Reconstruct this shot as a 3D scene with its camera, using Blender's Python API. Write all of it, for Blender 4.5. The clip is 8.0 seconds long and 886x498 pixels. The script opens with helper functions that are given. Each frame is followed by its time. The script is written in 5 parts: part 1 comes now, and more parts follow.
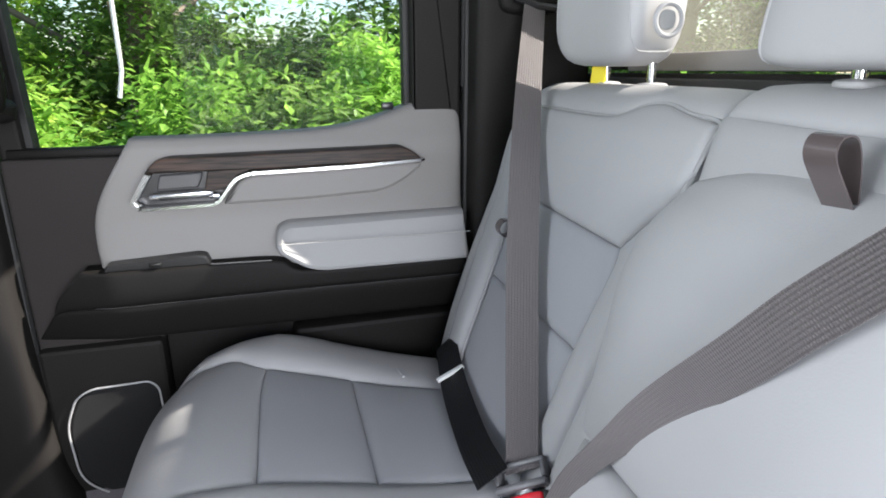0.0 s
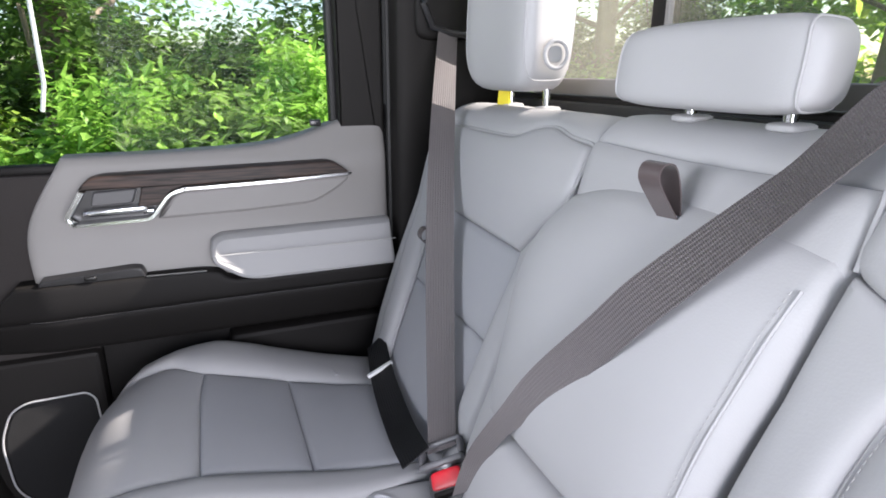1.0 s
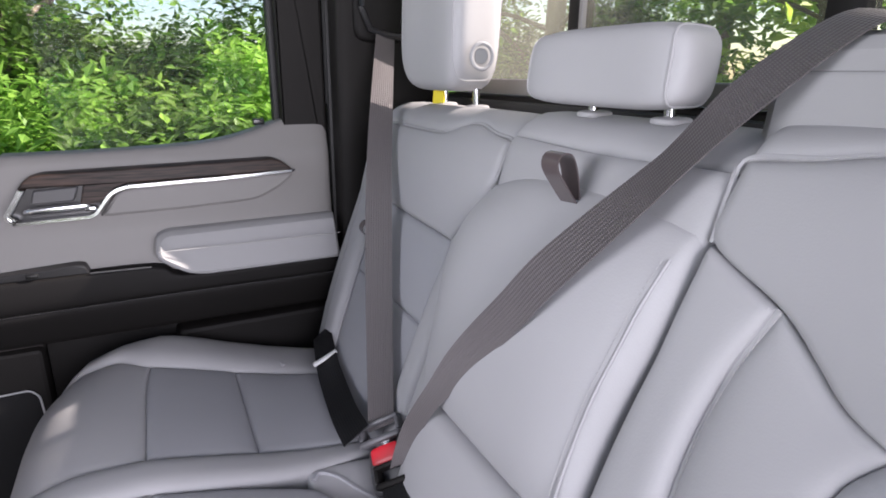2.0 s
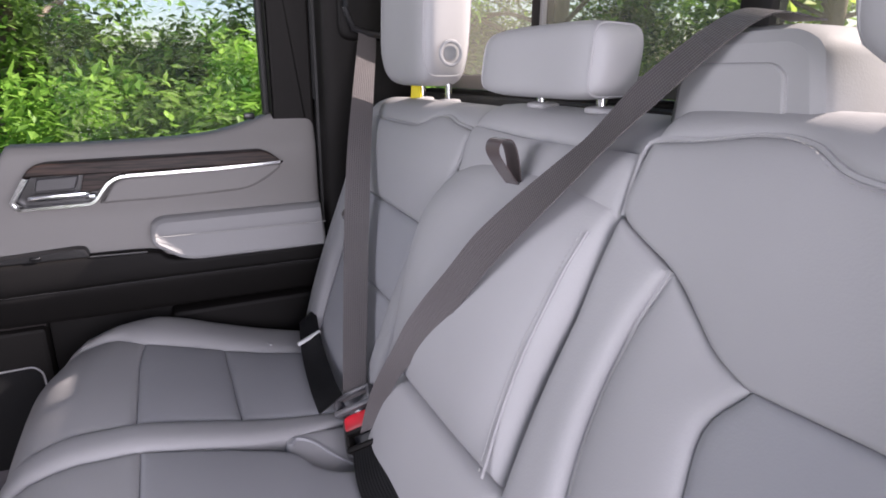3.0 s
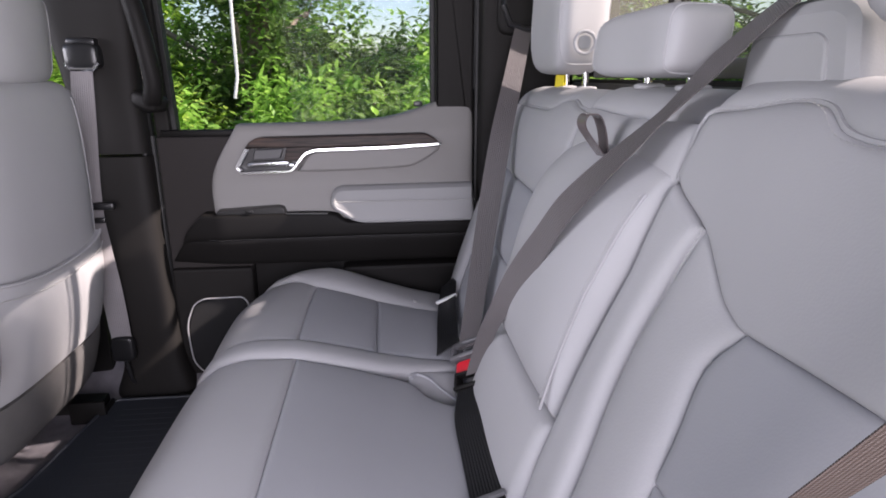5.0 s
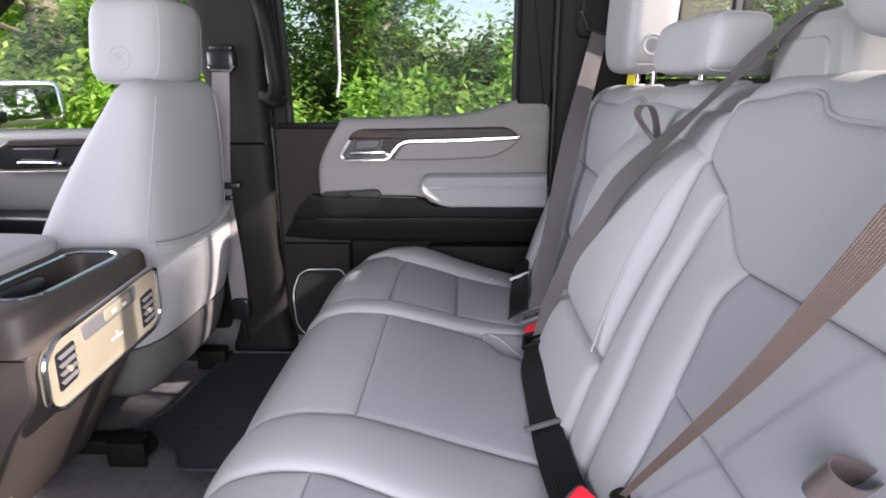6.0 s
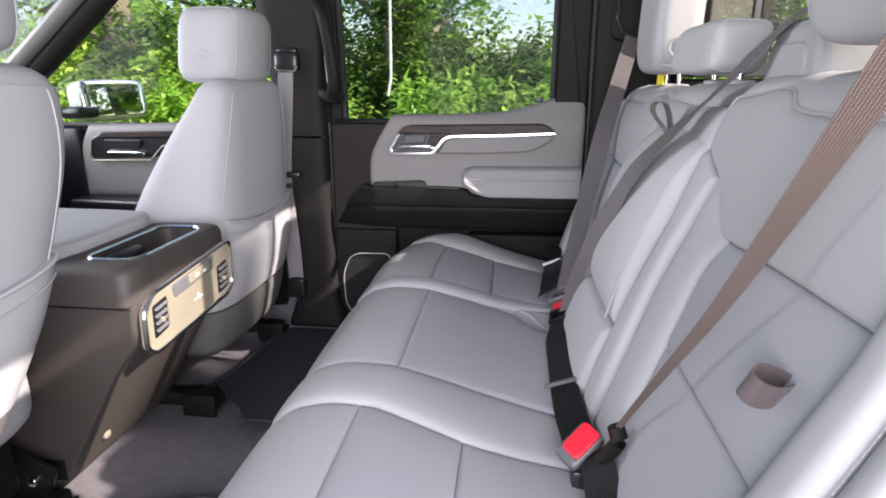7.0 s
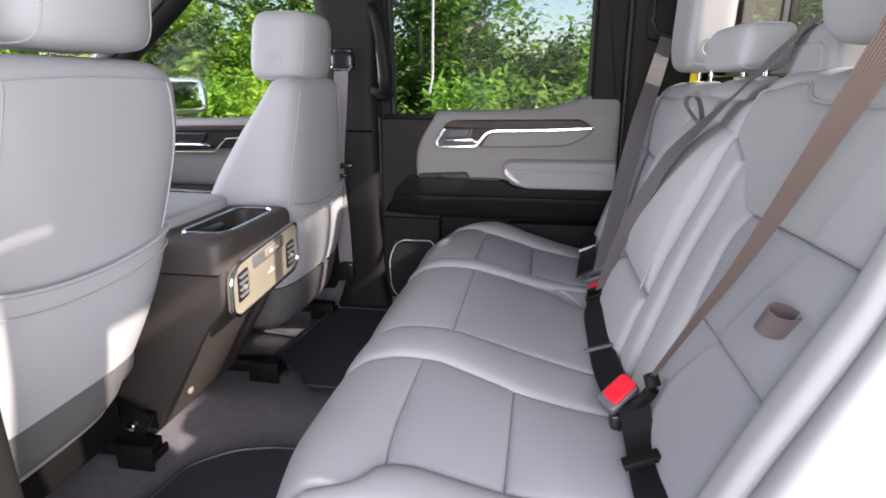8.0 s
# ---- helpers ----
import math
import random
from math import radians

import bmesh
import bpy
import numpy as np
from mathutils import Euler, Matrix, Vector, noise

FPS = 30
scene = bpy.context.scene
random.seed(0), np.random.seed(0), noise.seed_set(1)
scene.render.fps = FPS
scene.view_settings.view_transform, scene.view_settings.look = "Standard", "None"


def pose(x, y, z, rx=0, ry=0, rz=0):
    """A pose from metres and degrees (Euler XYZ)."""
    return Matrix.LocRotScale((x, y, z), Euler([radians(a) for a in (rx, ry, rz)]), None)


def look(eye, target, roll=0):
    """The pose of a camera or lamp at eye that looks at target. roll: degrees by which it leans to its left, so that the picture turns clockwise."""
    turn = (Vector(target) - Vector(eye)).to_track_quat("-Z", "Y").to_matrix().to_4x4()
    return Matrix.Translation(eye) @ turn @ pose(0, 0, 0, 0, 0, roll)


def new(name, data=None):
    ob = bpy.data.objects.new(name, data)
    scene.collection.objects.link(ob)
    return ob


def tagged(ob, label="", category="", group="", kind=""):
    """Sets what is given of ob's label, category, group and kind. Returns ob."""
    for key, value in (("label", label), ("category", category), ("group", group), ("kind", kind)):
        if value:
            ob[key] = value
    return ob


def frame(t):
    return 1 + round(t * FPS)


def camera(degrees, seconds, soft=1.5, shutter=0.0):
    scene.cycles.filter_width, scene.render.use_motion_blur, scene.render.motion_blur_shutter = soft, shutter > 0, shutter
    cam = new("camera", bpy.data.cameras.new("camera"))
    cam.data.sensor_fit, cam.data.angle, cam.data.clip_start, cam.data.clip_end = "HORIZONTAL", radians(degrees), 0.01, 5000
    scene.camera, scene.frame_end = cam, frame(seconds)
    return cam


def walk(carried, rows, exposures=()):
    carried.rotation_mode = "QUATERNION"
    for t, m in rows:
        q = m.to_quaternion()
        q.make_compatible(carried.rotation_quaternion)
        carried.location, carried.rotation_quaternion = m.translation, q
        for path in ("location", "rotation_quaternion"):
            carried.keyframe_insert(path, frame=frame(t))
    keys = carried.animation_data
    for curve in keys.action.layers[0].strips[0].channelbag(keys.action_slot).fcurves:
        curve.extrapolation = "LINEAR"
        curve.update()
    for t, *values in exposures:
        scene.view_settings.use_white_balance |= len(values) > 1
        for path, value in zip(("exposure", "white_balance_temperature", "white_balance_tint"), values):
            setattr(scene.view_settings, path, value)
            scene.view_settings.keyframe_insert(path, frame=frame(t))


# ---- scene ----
cam = camera(74.9, 8.0, soft=1.8)
METRES, EYE, TILT, LEAN, TURN = 0.92, 0.90, -17.2, 0.0, -15.7
ROWS = [
    (0.0, 0.0, 0.0, 0.0, 0.0, 0.0, 0.0),
    (0.5, 0.01, -0.0543, 0.0069, -2.88, 0.17, 0.77),
    (1.0, 0.0224, -0.1058, 0.0062, -6.12, 0.15, 1.59),
    (1.5, 0.0336, -0.1382, -0.0032, -8.73, 0.11, 2.26),
    (2.0, 0.0525, -0.1718, -0.0159, -10.2, 0.14, 2.65),
    (3.5, 0.1431, -0.2936, -0.0632, -7.64, 0.15, 2.05),
    (4.0, 0.1878, -0.3239, -0.0758, -3.3, 0.38, 0.76),
    (4.5, 0.2218, -0.3471, -0.0921, 2.81, 0.36, -0.96),
    (5.0, 0.2384, -0.3775, -0.1144, 9.31, 0.33, -2.83),
    (6.5, 0.3059, -0.6349, -0.2033, 19.4, -0.13, -5.8),
    (7.0, 0.3527, -0.6829, -0.2203, 21.62, -0.34, -6.5),
    (7.5, 0.3697, -0.7551, -0.2467, 23.45, -0.47, -6.97),
    (8.0, 0.3588, -0.8319, -0.2758, 24.17, -0.57, -7.29),
]
walk(cam, [(t, pose(0, 0, EYE, TILT, LEAN, TURN) @ pose(METRES * x, METRES * y, METRES * z, 90 + pitch, roll, yaw)) for t, x, y, z, yaw, pitch, roll in ROWS],
     [(0.0, 1.68, 6400, 11), (1.0, 1.75, 6400, 16), (2.0, 1.4, 6450, 21), (3.5, 1.2, 6500, 25), (5.0, 1.2, 6500, 24), (6.5, 1.42, 6550, 19), (7.5, 1.2, 6550, 19), (8.0, 1.1, 6550, 19)])

# ---- world, sun, exposure ----
SUN_AZ, SUN_EL = radians(-9.0), radians(35.5)      # bearing from +x towards -y, height
to_sun = Vector((math.cos(SUN_EL) * math.cos(SUN_AZ), math.cos(SUN_EL) * math.sin(SUN_AZ), math.sin(SUN_EL)))
world = bpy.data.worlds.new("sky")
scene.world = world
world.use_nodes = True
wn = world.node_tree.nodes
sky = wn.new("ShaderNodeTexSky")
sky.sky_type, sky.sun_disc = "NISHITA", False
sky.sun_elevation, sky.sun_rotation = SUN_EL, math.pi / 2 - SUN_AZ
wn["Background"].inputs["Strength"].default_value = 0.09
world.node_tree.links.new(sky.outputs[0], wn["Background"].inputs[0])
sun = new("sun", bpy.data.lights.new("sun", "SUN"))
sun.data.energy, sun.data.angle, sun.data.color = 5.0, radians(0.6), (1.0, 0.93, 0.82)
sun.matrix_world = look(to_sun * 30, (0, 0, 0))


def opening_lamp(name, eye, target, sx, sy, power, colour):
    """Area lamp added to brighten the cab, standing in for sky light by an opening."""
    lamp = new(name, bpy.data.lights.new(name, "AREA"))
    lamp.data.shape, lamp.data.size, lamp.data.size_y = "RECTANGLE", sx, sy
    lamp.data.energy, lamp.data.color = power, colour
    lamp.matrix_world = look(eye, target)
    return lamp


opening_lamp("open_door_fill", (0.30, -1.42, 0.90), (-0.05, 0.2, 0.66), 1.7, 1.1, 31, (0.95, 0.96, 1.0))
opening_lamp("windshield_fill", (-2.0, 0.335, 1.10), (0.0, 0.335, 0.85), 1.4, 0.55, 17, (0.93, 0.97, 1.0))

# ---- materials ----


def material(name, colour, rough=0.5, metal=0.0, scale=300.0, bump=0.15, vary=0.08, blotch=6.0, spec=0.5, dist=0.0008, sheen=0.0, tint=None):
    """A surface with fine relief and slow patches of tone."""
    m = bpy.data.materials.new(name)
    m.use_nodes = True
    t = m.node_tree
    b = t.nodes["Principled BSDF"]
    b.inputs["Roughness"].default_value, b.inputs["Metallic"].default_value = rough, metal
    b.inputs["Specular IOR Level"].default_value = spec
    b.inputs["Sheen Weight"].default_value = sheen
    co = t.nodes.new("ShaderNodeTexCoord")
    big, fine = t.nodes.new("ShaderNodeTexNoise"), t.nodes.new("ShaderNodeTexNoise")
    big.inputs["Scale"].default_value, fine.inputs["Scale"].default_value = blotch, scale
    big.inputs["Detail"].default_value, fine.inputs["Detail"].default_value = 4, 3
    for n in (big, fine):
        t.links.new(co.outputs["Object"], n.inputs["Vector"])
    mix = t.nodes.new("ShaderNodeMix")
    mix.data_type = "RGBA"
    lo = [c * (1 - vary) for c in colour]
    hi = [min(1, c * (1 + vary)) for c in (tint or colour)]
    mix.inputs[6].default_value, mix.inputs[7].default_value = (*lo, 1), (*hi, 1)
    t.links.new(big.outputs["Fac"], mix.inputs[0])
    t.links.new(mix.outputs[2], b.inputs["Base Color"])
    if bump:
        bp = t.nodes.new("ShaderNodeBump")
        bp.inputs["Strength"].default_value, bp.inputs["Distance"].default_value = bump, dist
        t.links.new(fine.outputs["Fac"], bp.inputs["Height"])
        t.links.new(bp.outputs[0], b.inputs["Normal"])
    return m


def grain_leather(name, colour, rough=0.56):
    """Leather: cellular grain, slow creases, uneven gloss."""
    m = material(name, colour, rough, scale=40, bump=0.0, vary=0.06, blotch=5, spec=0.2)
    t = m.node_tree
    b = t.nodes["Principled BSDF"]
    co = t.nodes["Texture Coordinate"]
    cell, soft = t.nodes.new("ShaderNodeTexVoronoi"), t.nodes.new("ShaderNodeTexNoise")
    cell.inputs["Scale"].default_value, soft.inputs["Scale"].default_value = 420, 14
    for n in (cell, soft):
        t.links.new(co.outputs["Object"], n.inputs["Vector"])
    b1, b2 = t.nodes.new("ShaderNodeBump"), t.nodes.new("ShaderNodeBump")
    b1.inputs["Strength"].default_value, b1.inputs["Distance"].default_value = 0.14, 0.0005
    b2.inputs["Strength"].default_value, b2.inputs["Distance"].default_value = 0.2, 0.004
    t.links.new(cell.outputs["Distance"], b1.inputs["Height"])
    t.links.new(soft.outputs["Fac"], b2.inputs["Height"])
    t.links.new(b1.outputs[0], b2.inputs["Normal"])
    t.links.new(b2.outputs[0], b.inputs["Normal"])
    ramp = t.nodes.new("ShaderNodeMapRange")
    ramp.inputs["To Min"].default_value, ramp.inputs["To Max"].default_value = rough - 0.08, rough + 0.1
    t.links.new(soft.outputs["Fac"], ramp.inputs["Value"])
    t.links.new(ramp.outputs[0], b.inputs["Roughness"])
    return m


def webbing_material(name, colour, sheen=0.3):
    """Woven belt: ribs along it and a fine cross weave, by its own length and width."""
    m = material(name, colour, 0.40, bump=0.0, vary=0.1, blotch=12, spec=sheen, sheen=0.15 * sheen)
    t = m.node_tree
    b = t.nodes["Principled BSDF"]
    uv = t.nodes.new("ShaderNodeUVMap")
    sep = t.nodes.new("ShaderNodeSeparateXYZ")
    t.links.new(uv.outputs[0], sep.inputs[0])
    waves = []
    for axis, count in ((0, 11.0), (1, 450.0)):
        mul, sine = t.nodes.new("ShaderNodeMath"), t.nodes.new("ShaderNodeMath")
        mul.operation, sine.operation = "MULTIPLY", "SINE"
        mul.inputs[1].default_value = count * 2 * math.pi
        t.links.new(sep.outputs[axis], mul.inputs[0])
        t.links.new(mul.outputs[0], sine.inputs[0])
        waves.append(sine)
    add = t.nodes.new("ShaderNodeMath")
    add.operation = "ADD"
    for k in (0, 1):
        t.links.new(waves[k].outputs[0], add.inputs[k])
    bp = t.nodes.new("ShaderNodeBump")
    bp.inputs["Strength"].default_value, bp.inputs["Distance"].default_value = 0.55, 0.0006
    t.links.new(add.outputs[0], bp.inputs["Height"])
    t.links.new(bp.outputs[0], b.inputs["Normal"])
    return m


def wood_material():
    m = material("dark_wood", (0.05, 0.035, 0.03), 0.42, bump=0.0, vary=0.2, spec=0.22)
    t = m.node_tree
    b = t.nodes["Principled BSDF"]
    co, mp, nz, ramp = t.nodes["Texture Coordinate"], t.nodes.new("ShaderNodeMapping"), t.nodes.new("ShaderNodeTexNoise"), t.nodes.new("ShaderNodeValToRGB")
    mp.inputs["Scale"].default_value = (9, 9, 160)
    nz.inputs["Scale"].default_value, nz.inputs["Detail"].default_value = 2.0, 8
    ramp.color_ramp.elements[0].position, ramp.color_ramp.elements[0].color = 0.38, (0.012, 0.009, 0.008, 1)
    ramp.color_ramp.elements[1].position, ramp.color_ramp.elements[1].color = 0.68, (0.055, 0.034, 0.027, 1)
    t.links.new(co.outputs["Object"], mp.inputs[0])
    t.links.new(mp.outputs[0], nz.inputs["Vector"])
    t.links.new(nz.outputs["Fac"], ramp.inputs[0])
    t.links.new(ramp.outputs[0], b.inputs["Base Color"])
    return m


def glass_material(name, tint, rough=0.0, dust=0.0, gloss=0.06):
    """Thin pane: clear, with its mirror gloss by the angle and a film of dust."""
    m = bpy.data.materials.new(name)
    m.use_nodes = True
    t = m.node_tree
    t.nodes.clear()
    out, tr, gl, fr, mx = [t.nodes.new("ShaderNode" + k) for k in ("OutputMaterial", "BsdfTransparent", "BsdfGlossy", "Fresnel", "MixShader")]
    tr.inputs[0].default_value = (*tint, 1)
    gl.inputs["Roughness"].default_value = rough
    fr.inputs[0].default_value = 1.45
    less = t.nodes.new("ShaderNodeMath")
    less.operation = "MULTIPLY"
    less.inputs[1].default_value = gloss
    t.links.new(fr.outputs[0], less.inputs[0])
    t.links.new(less.outputs[0], mx.inputs[0])
    t.links.new(tr.outputs[0], mx.inputs[1])
    t.links.new(gl.outputs[0], mx.inputs[2])
    last = mx
    if dust:
        df, mx2 = t.nodes.new("ShaderNodeBsdfTranslucent"), t.nodes.new("ShaderNodeMixShader")
        df.inputs[0].default_value = (0.9, 0.88, 0.8, 1)
        mx2.inputs[0].default_value = dust
        t.links.new(mx.outputs[0], mx2.inputs[1])
        t.links.new(df.outputs[0], mx2.inputs[2])
        last = mx2
    t.links.new(last.outputs[0], out.inputs[0])
    return m


def leaf_material(name, colour, tint):
    """Leaves: each its own tone, in lighter and darker sprays."""
    m = bpy.data.materials.new(name)
    m.use_nodes = True
    t = m.node_tree
    t.nodes.clear()
    out, df, tl, mx, geo, ramp, nz, co, sm = [t.nodes.new("ShaderNode" + k) for k in ("OutputMaterial", "BsdfPrincipled", "BsdfTranslucent", "MixShader", "NewGeometry", "ValToRGB", "TexNoise", "TexCoord", "Math")]
    nz.inputs["Scale"].default_value, nz.inputs["Detail"].default_value = 2.6, 3
    t.links.new(co.outputs["Object"], nz.inputs["Vector"])
    sm.operation = "MULTIPLY_ADD"
    sm.inputs[1].default_value = 0.45
    shift = t.nodes.new("ShaderNodeMapRange")
    shift.inputs["From Min"].default_value, shift.inputs["From Max"].default_value = 0.35, 0.65
    shift.inputs["To Min"].default_value, shift.inputs["To Max"].default_value = -0.05, 0.6
    t.links.new(nz.outputs["Fac"], shift.inputs["Value"])
    t.links.new(geo.outputs["Random Per Island"], sm.inputs[0])
    t.links.new(shift.outputs[0], sm.inputs[2])
    ramp.color_ramp.elements[0].color, ramp.color_ramp.elements[1].color = (*colour, 1), (*tint, 1)
    t.links.new(sm.outputs[0], ramp.inputs[0])
    t.links.new(ramp.outputs[0], df.inputs["Base Color"])
    t.links.new(ramp.outputs[0], tl.inputs[0])
    df.inputs["Roughness"].default_value = 0.5
    mx.inputs[0].default_value = 0.55
    t.links.new(df.outputs[0], mx.inputs[1])
    t.links.new(tl.outputs[0], mx.inputs[2])
    t.links.new(mx.outputs[0], out.inputs[0])
    return m


LEATHER = grain_leather("grey_leather", (0.372, 0.370, 0.378), 0.62)
INSERT = grain_leather("grey_insert_leather", (0.335, 0.338, 0.355), 0.64)
SIDE = grain_leather("grey_vinyl", (0.335, 0.335, 0.338), 0.64)
THREAD = material("thread", (0.39, 0.385, 0.38), 0.8, bump=0)
PALE_TRIM = material("pale_trim", (0.205, 0.197, 0.190), 0.55, scale=700, bump=0.2, vary=0.04)
DARK_TRIM = material("charcoal_trim", (0.0092, 0.0084, 0.0080), 0.55, scale=600, bump=0.3, vary=0.1, spec=0.15)
PILLAR = material("charcoal_pillar", (0.0135, 0.0123, 0.0115), 0.6, scale=600, bump=0.3, vary=0.1, spec=0.16)
SOFT_DARK = material("charcoal_soft_panel", (0.0092, 0.0084, 0.0080), 0.6, scale=450, bump=0.3, vary=0.1, spec=0.15)
CLOTH_DARK = material("charcoal_cloth_trim", (0.030, 0.0268, 0.0258), 0.8, scale=500, bump=0.4, vary=0.14, spec=0.15)
BLACK = material("black_plastic", (0.012, 0.012, 0.013), 0.3, scale=500, bump=0.1)
RUBBER = material("black_rubber", (0.012, 0.012, 0.012), 0.6, scale=300, bump=0.2)
BROWN = material("charcoal_console", (0.055, 0.046, 0.041), 0.5, scale=600, bump=0.3, vary=0.08, spec=0.3)
CARPET = material("charcoal_carpet", (0.185, 0.173, 0.187), 0.95, scale=900, bump=0.9, vary=0.25, blotch=40, spec=0.1, dist=0.003)
MAT = material("navy_rubber_mat", (0.028, 0.032, 0.04), 0.5, scale=200, bump=0.3, vary=0.1)
CLOTH = material("grey_backing_cloth", (0.125, 0.12, 0.118), 0.95, scale=900, bump=0.8, vary=0.12, blotch=30, spec=0.1, dist=0.002)
CHROME = material("chrome", (0.72, 0.73, 0.75), 0.16, 1.0, bump=0)
BRIGHT_RIM = material("bright_rim", (0.7, 0.7, 0.72), 0.35, 0.5, bump=0)
SATIN = material("satin_silver", (0.30, 0.265, 0.20), 0.42, 0.2, scale=900, bump=0.05)
STEEL = material("black_steel", (0.03, 0.03, 0.03), 0.35, 0.8, scale=200, bump=0.2)
BELT = webbing_material("grey_webbing", (0.098, 0.087, 0.088), 0.5)
BELT_DARK = webbing_material("black_webbing", (0.012, 0.012, 0.013), 0.1)
STRAP = material("satin_strap", (0.085, 0.066, 0.066), 0.24, scale=900, bump=0.1, vary=0.1, blotch=20, spec=0.8, sheen=0.08)
RED = material("red_button", (0.7, 0.015, 0.03), 0.35, bump=0)
YELLOW = material("yellow_tag", (0.75, 0.62, 0.02), 0.5, bump=0)
BLUE = material("blue_tag", (0.03, 0.06, 0.2), 0.5, bump=0)
WHITE = material("white_plastic", (0.75, 0.75, 0.75), 0.4, bump=0.05)
GREY_PLASTIC = material("grey_plastic", (0.12, 0.118, 0.125), 0.4, scale=500, bump=0.15)
DARK_GREY = material("dark_grey_plastic", (0.055, 0.055, 0.058), 0.4, scale=500, bump=0.15)
HEADLINER = material("headliner", (0.22, 0.215, 0.21), 0.95, scale=800, bump=0.5, spec=0.1)
WOOD = wood_material()
GLASS = glass_material("clear_glass", (0.93, 0.96, 0.94))
REAR_GLASS = glass_material("dusty_rear_glass", (0.86, 0.88, 0.80), dust=0.05)
MIRROR = material("mirror_silver", (0.9, 0.9, 0.9), 0.02, 1.0, bump=0)
PAINT = material("white_paint", (0.75, 0.75, 0.74), 0.25, scale=200, bump=0.02)
LEAF = leaf_material("leaf_green", (0.05, 0.18, 0.025), (0.42, 0.68, 0.12))
LEAF_DARK = leaf_material("leaf_deep_green", (0.022, 0.065, 0.02), (0.27, 0.42, 0.10))
LEAF_PALE = leaf_material("leaf_yellow_green", (0.15, 0.37, 0.035), (0.64, 0.80, 0.16))
BARK = material("bark", (0.19, 0.145, 0.11), 0.9, scale=30, bump=0.9, vary=0.35, blotch=8, dist=0.02)
GROUND = material("grass_ground", (0.06, 0.09, 0.03), 0.95, scale=60, bump=0.8, vary=0.4, blotch=1.2, dist=0.02)

# ---- shape helpers ----
MID = 0.335                                       # the cab's middle, across


def thing(name, label, category, at=(0, 0, 0), group="", kind=""):
    ob = new(name)
    ob.location = at
    ob.empty_display_size = 0.05
    return tagged(ob, label, category, group, kind)


def mesh_of(bm, name, mat, smooth=True):
    me = bpy.data.meshes.new(name)
    bmesh.ops.recalc_face_normals(bm, faces=bm.faces[:])
    bm.to_mesh(me)
    bm.free()
    me.materials.append(mat)
    if smooth:
        me.shade_smooth()
        me.set_sharp_from_angle(angle=radians(40))
    return me


def world_place(ob):
    p = Vector((0, 0, 0))
    while ob:
        p, ob = p + ob.location, ob.parent
    return p


def part(name, bm, mat, parent=None, label="", smooth=True):
    """One mesh, built in cab coordinates, under a thing or a part."""
    ob = new(name, mesh_of(bm, name, mat, smooth))
    if parent:
        ob.parent = parent
        ob.location = -world_place(parent)
    if label:
        ob["label"] = label
    return ob


def spline(pts, n):
    """n points on a smooth curve through pts."""
    p = [np.array(q, float) for q in pts]
    if len(p) == 2:
        return [p[0] + (p[1] - p[0]) * i / (n - 1) for i in range(n)]
    p = [2 * p[0] - p[1], *p, 2 * p[-1] - p[-2]]
    dense = []
    for a, b, c, d in zip(p, p[1:], p[2:], p[3:]):
        for k in range(16):
            u = k / 16
            dense.append(0.5 * (2 * b + (c - a) * u + (2 * a - 5 * b + 4 * c - d) * u * u + (3 * b - a - 3 * c + d) * u ** 3))
    dense.append(p[-2])
    dense = np.array(dense)
    run = np.concatenate([[0], np.cumsum(np.linalg.norm(np.diff(dense, axis=0), axis=1))])
    at = np.linspace(0, run[-1], n)
    return [np.array([np.interp(s, run, dense[:, k]) for k in range(dense.shape[1])]) for s in at]


